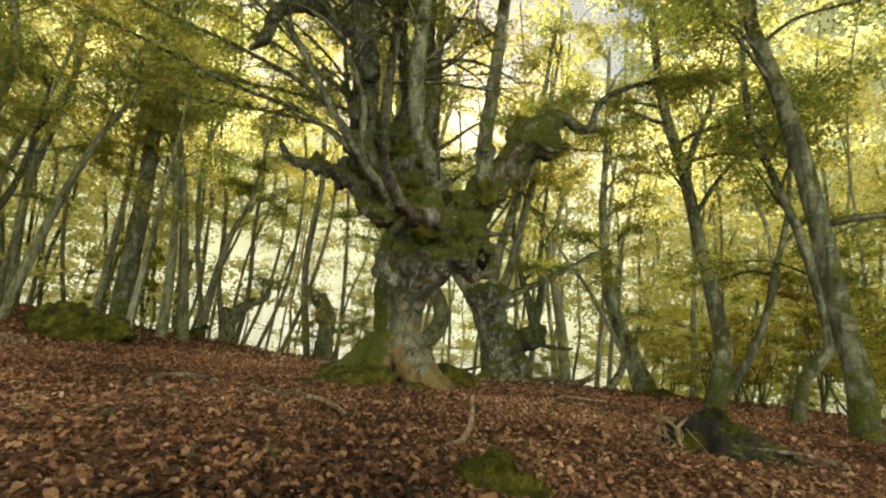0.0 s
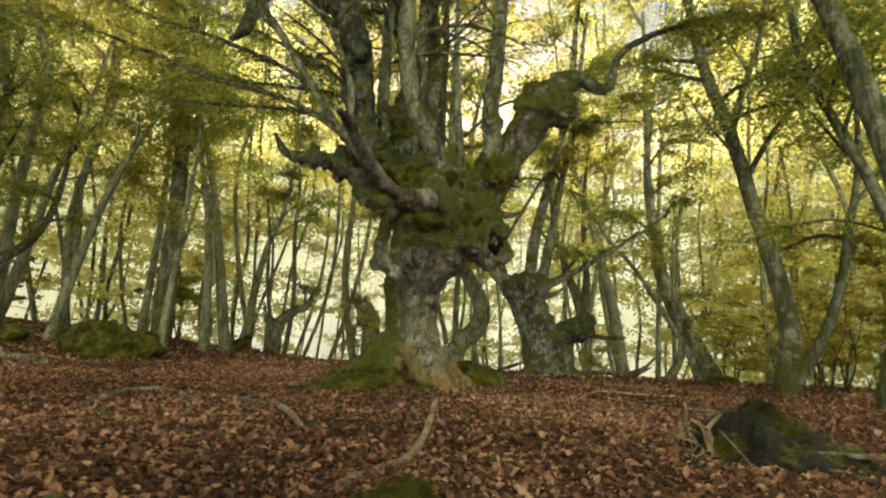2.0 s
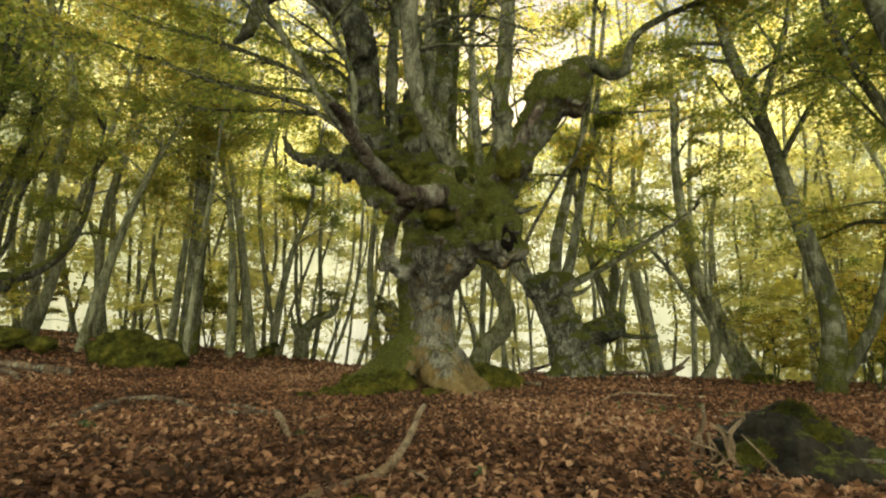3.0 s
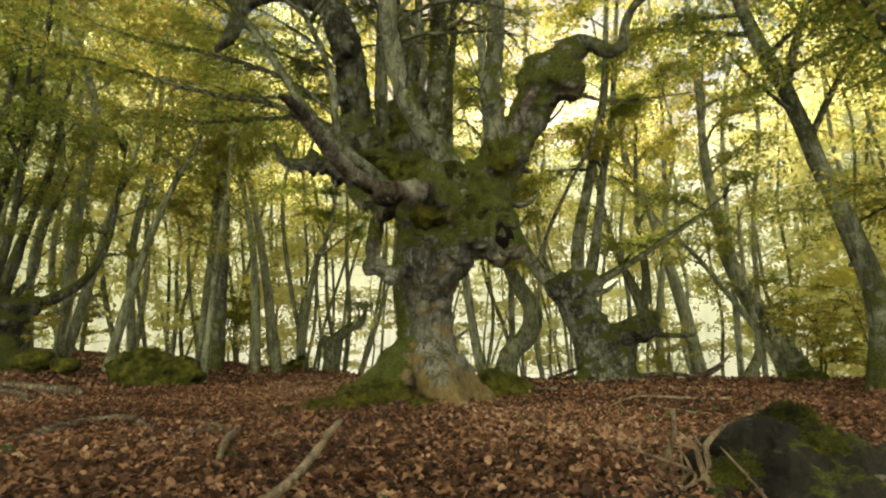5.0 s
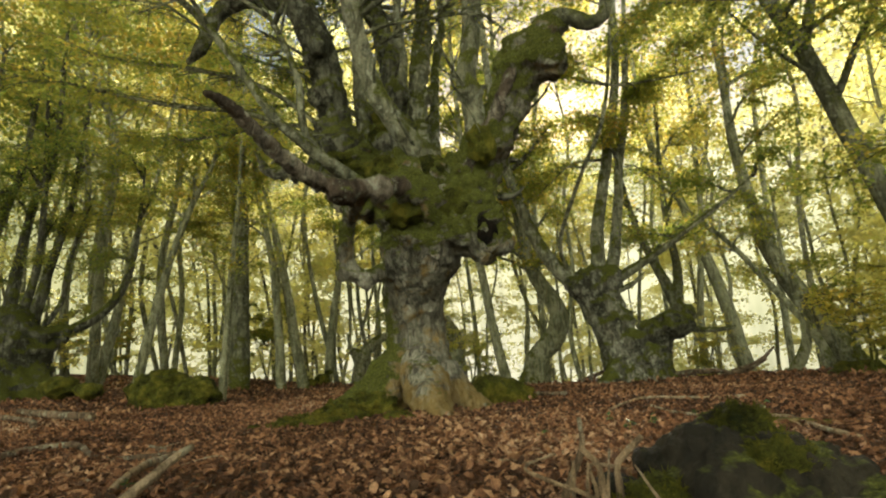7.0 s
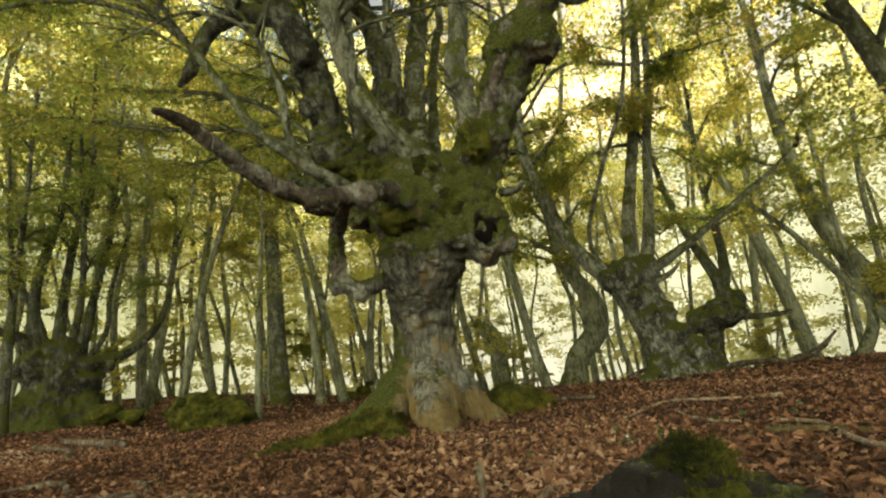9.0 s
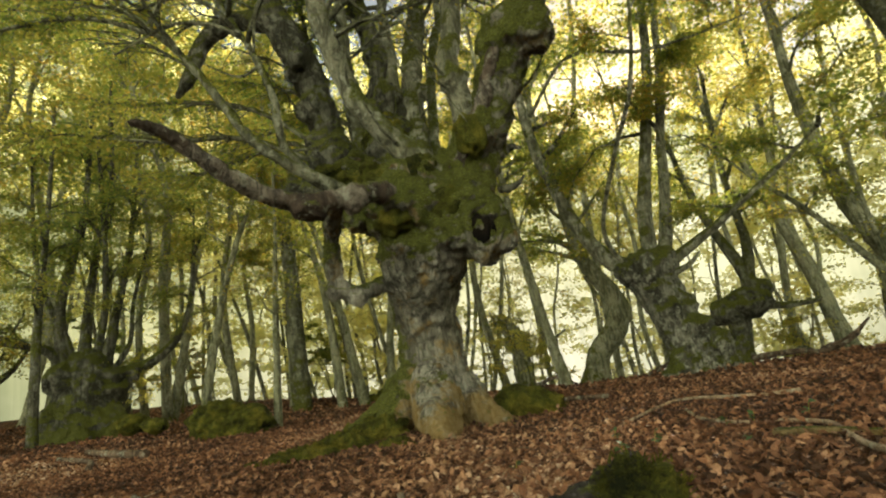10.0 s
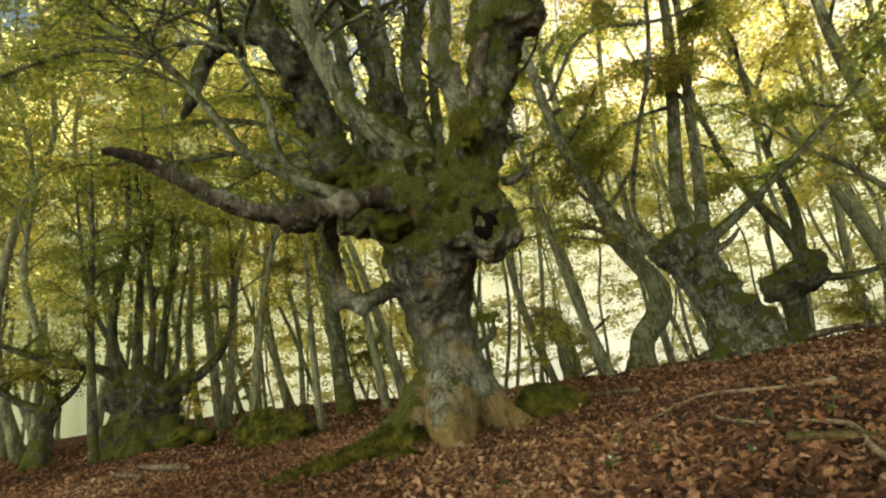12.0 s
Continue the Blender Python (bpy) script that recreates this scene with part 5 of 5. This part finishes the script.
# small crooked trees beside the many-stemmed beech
forest_tree("pollard_beech", "small crooked dark beech with short arms", [(-19.6, 8.6, 0.9), (-19.5, 8.8, 1.9), (-19.3, 9.0, 2.6), (-19.3, 9.1, 3.4)], [0.4, 0.3, 0.26, 0.1], 44, limbs=3, lo=0.6, length=1.6, leaves=20, leaf=0.1, mat=DARK_SHADE_BARK,
            swell=[((-19.4, 8.9, 2.4), 0.36, (1.1, 1, 0.9))], extra=[([(-19.4, 8.9, 2.4), (-19.7, 8.2, 2.9), (-19.9, 7.6, 3.6), (-20.0, 7.3, 4.6)], [0.2, 0.13, 0.09, 0.03]), ([(-19.3, 9.0, 2.5), (-19.1, 9.6, 3.0), (-19.0, 10.1, 3.9)], [0.15, 0.09, 0.03])])
forest_tree("beech_tree", "thin dark beech with upswept branches", [(-16.2, 9.3, 0.5), (-16.1, 9.3, 2.4), (-16.2, 9.4, 4.6), (-16.0, 9.5, 7), (-15.9, 9.6, 11)], taper(5, 0.16, 0.04), 45, limbs=9, lo=0.35, length=2.4, leaves=40, leaf=0.09, mat=DARK_SHADE_BARK)
# fallen logs and stumps deeper in
for k, (pts, r0, r1) in enumerate(([[(0.3, 19.2, 0.15), (1.1, 19.0, 0.2), (1.9, 18.8, 0.15), (2.5, 19.4, 0.35)], 0.09, 0.03], [[(1.7, 20.6, 0.1), (2.3, 20.3, 0.3), (2.8, 20.6, 0.75)], 0.12, 0.03], [[(-2.4, 19.6, 0.05), (-1.7, 19.9, 0.3), (-1.2, 20.0, 0.45)], 0.07, 0.03],
                                 [[(-3.2, 12.2, 0.05), (-2.4, 12.1, 0.12), (-1.6, 12.0, 0.1), (-0.7, 11.7, 0.08)], 0.05, 0.03], [[(-5.6, 14.5, 0.06), (-4.9, 14.2, 0.25), (-4.2, 13.6, 0.1)], 0.05, 0.02], [[(-9.6, 9.3, 0.1), (-10.8, 9.1, 0.12), (-12.2, 9.2, 0.1)], 0.09, 0.06],
                                 [[(-9.4, 8.2, 0.05), (-10.5, 8.6, 0.1), (-11.8, 8.5, 0.12)], 0.06, 0.04], [[(-5.9, 19.6, 0.1), (-5.0, 19.3, 0.35), (-4.4, 19.0, 0.15)], 0.07, 0.03])):
    stick(pts, r0, r1, 330 + k, "brown fallen limb lying among the trees", BROWN_WOOD)
lump("stump", "rotten leaning stump with dark moss", "stump", MOSS, [((-13.5, 19.9, 0.1), 0.35, (1.5, 1, 0.9)), ((-13.1, 20.2, 0.4), 0.24, (1.3, 1, 0.8)), ((-12.9, 20.4, 0.65), 0.14, (1.5, 1, 0.7))], 58)
lump("boulder", "low mossy boulder in the hollow", "boulder", MOSS, [((-14.2, 11.0, 0.75), 0.4, (1.5, 1, 0.7)), ((-13.4, 11.3, 0.6), 0.3, (1.4, 1, 0.7))], 59)
lump("boulder", "low mossy stone among the trees", "boulder", MOSS, [((3.9, 16.3, -0.1), 0.35, (1.4, 1, 0.7))], 60)


# saplings and sprigs
def sapling(x, y, h, seed, spread=0.9, leaves=26, leaf=0.075, label="young beech with thin stems and sparse leaves", foliage=FAR_LEAF):
    rng = np.random.default_rng(seed)
    base = np.array([x, y, float(ground_z(x, y)) - 0.05])
    ob = thing("sapling", base, label, "sapling", "saplings")
    stems = []
    for k in range(3):
        az, lean = rng.uniform(0, 6.28), rng.uniform(0.1, 0.35)
        d = np.array([math.cos(az) * lean, math.sin(az) * lean, 1])
        pts = np.array([d * h * u + rng.normal(0, 0.04 * h, 3) * (u > 0) for u in (0, 0.3, 0.6, 1.0)])
        part("stem", tube(pts, [0.03, 0.024, 0.016, 0.006], rng, 6, 0.2, 0.08, 0.01), STEM_BARK, ob)
        stems += branch_out(pts, rng, 6, 0.3, 1.0, spread, 0.3, 0.012)
    tw, pos = sprays(stems, rng, 5, 0.45, leaves, leaf)
    part("brushwood", join(tw + [tube(p, r, rng, 4, 0.3, 0) for p, r in stems]), STEM_BARK, ob, kind="stuff")
    part("crown", leaf_cards(pos, leaf, rng), foliage, ob, "sparse green leaves", False, "stuff")


for k, (x, y, h) in enumerate([(-5.85, 19.1, 2.9), (6.0, 15.5, 2.6), (6.8, 12.0, 2.4), (5.6, 17.5, 2.2), (7.5, 18.5, 3.0), (1.2, 24.0, 2.0), (4.0, 15.6, 1.6), (-9.0, 22.5, 2.6), (-7.5, 24.5, 2.4), (-17.0, 12.2, 2.2), (8.2, 15.0, 3.2), (6.3, 9.9, 1.8)]):
    sapling(x, y, h, 400 + k)
for k, (x, y, h) in enumerate([(7.0, 14.0, 3.4), (8.5, 17.0, 3.8), (9.5, 13.0, 4.0), (10.5, 19.0, 4.2), (8.0, 22.0, 4.0), (11.5, 15.5, 4.2), (9.0, 11.0, 3.2), (12.5, 12.5, 4.2), (13.5, 17.5, 4.6), (12.0, 21.0, 4.4), (15.0, 23.0, 5.0), (9.5, 25.5, 4.4), (12.5, 28.5, 5.0), (-19.5, 13.0, 3.2), (-21.0, 16.0, 3.5), (-16.5, 20.5, 3.0)]):
    sapling(x, y, h, 430 + k, 1.7, 46, 0.1, "leafy beech thicket of several thin stems", LEAF)


def sprig(x, y, seed):
    rng = np.random.default_rng(seed)
    base = np.array([x, y, float(ground_z(x, y))])
    ob = thing("seedling", base, "tiny green seedling between the fallen leaves", "plant", "seedlings")
    part("stem", tube([(0, 0, -0.02), (0.01, 0, 0.05), (0.02, 0.01, 0.1)], [0.003, 0.0025, 0.002], rng, 5, 0.03), LEAF, ob)
    for k in range(6):
        az = k * 1.05 + rng.uniform(0, 0.5)
        p = np.array([[0.015, 0.005, 0.05 + 0.05 * rng.uniform()]]) + rng.normal(0, 0.006, (1, 3))
        v, f = leaf_cards(p, 0.055, np.random.default_rng(seed * 10 + k), 0.35, 0.3)
        part("leaf", (v, f), GREEN, ob, smooth=False)


for k, (x, y) in enumerate([(0.7, 8.0), (1.59, 8.4), (1.4, 8.41), (1.12, 7.58), (1.01, 7.25), (1.94, 8.37), (-3.29, 3.28), (-1.53, 2.46), (-3.07, 4.5), (-2.81, 3.42), (-1.15, 2.51), (0.08, 4.2), (-2.96, 4.43), (-1.51, 4.98), (1.7, 7.4), (0.4, 7.0)]):
    sprig(x, y, 450 + k)


trng = np.random.default_rng(640)
for k in range(46):
    x, y, az, ln = trng.uniform(-4, 4), trng.uniform(2.2, 9.5), trng.uniform(0, 6.28), trng.uniform(0.15, 0.6)
    d = np.array([math.cos(az), math.sin(az)]) * ln
    q = trng.normal(0, 0.08, 2) * ln
    if abs(x - 1.7) < 0.8 and abs(y - 5.2) < 0.7:
        continue
    twig = stick([(x, y, 0.02), (x + d[0] * 0.5 + q[0], y + d[1] * 0.5 + q[1], 0.035 + 0.03 * trng.uniform()), (x + d[0], y + d[1], 0.025)], 0.006, 0.003, 650 + k, "thin dry twig lying on the fallen leaves")
    twig.name, twig["group"], twig["category"] = "fallen_twig", "fallen twigs", "twig"


# ---- fallen leaves ----
def litter():
    rng = np.random.default_rng(5)

    def lay(n, x, y, size, label, fine):
        rough = 0.012 + 0.012 * np.sin(x * 7 + 1) * np.sin(y * 6.3)
        pos = np.column_stack([x, y, ground_z(x, y) + np.abs(rng.normal(0.008, 0.016, n)) + np.maximum(rough, 0)])
        v, f = crumpled_leaves(pos, size, rng) if fine else leaf_cards(pos, size, rng, 0.55, 0.7)
        tagged(new("fallen_leaves", mesh_np("fallen_leaves", v, f, LITTER, False)), label, "leaves", kind="stuff")

    n = 66000
    x, y = rng.uniform(-4.6, 4.4, n), rng.uniform(1.3, 8.4, n)
    bare = np.exp(-((x - 1.9) / 1.5) ** 2 - ((y - 4.7) / 1.0) ** 2) + np.exp(-((x + 0.1) / 0.9) ** 2 - ((y - 8.4) / 0.7) ** 2)
    keep = rng.uniform(0, 1, n) > 0.85 * bare
    x, y, n = x[keep], y[keep], int(keep.sum())
    lay(n, x, y, 0.052, "thick litter of crumpled russet beech leaves", True)
    n = 60000
    x, y = rng.uniform(-4.4, 4.4, n), rng.uniform(1.5, 9.0, n)
    lay(n, x, y, 0.026, "crumbled bits of brown leaves and bark", False)
    n = 95000
    az, d = rng.uniform(-1.4, 1.1, n), 4.2 + 11 * rng.uniform(0, 1, n) ** 0.75
    x, y = d * np.sin(az), 0.2 + d * np.cos(az)
    keep = rng.uniform(0, 1, n) > 0.5 * np.exp(-((x + 0.1) / 0.9) ** 2 - ((y - 8.4) / 0.7) ** 2)
    x, y, n = x[keep], y[keep], int(keep.sum())
    lay(n, x, y, 0.06, "russet and brown leaf litter round the old tree", False)
    n = 50000
    az, d = rng.uniform(-1.6, 1.2, n), 14 + 16 * rng.uniform(0, 1, n)
    lay(n, d * np.sin(az), 0.2 + d * np.cos(az), 0.12, "russet leaf litter deeper in the wood", False)


litter()
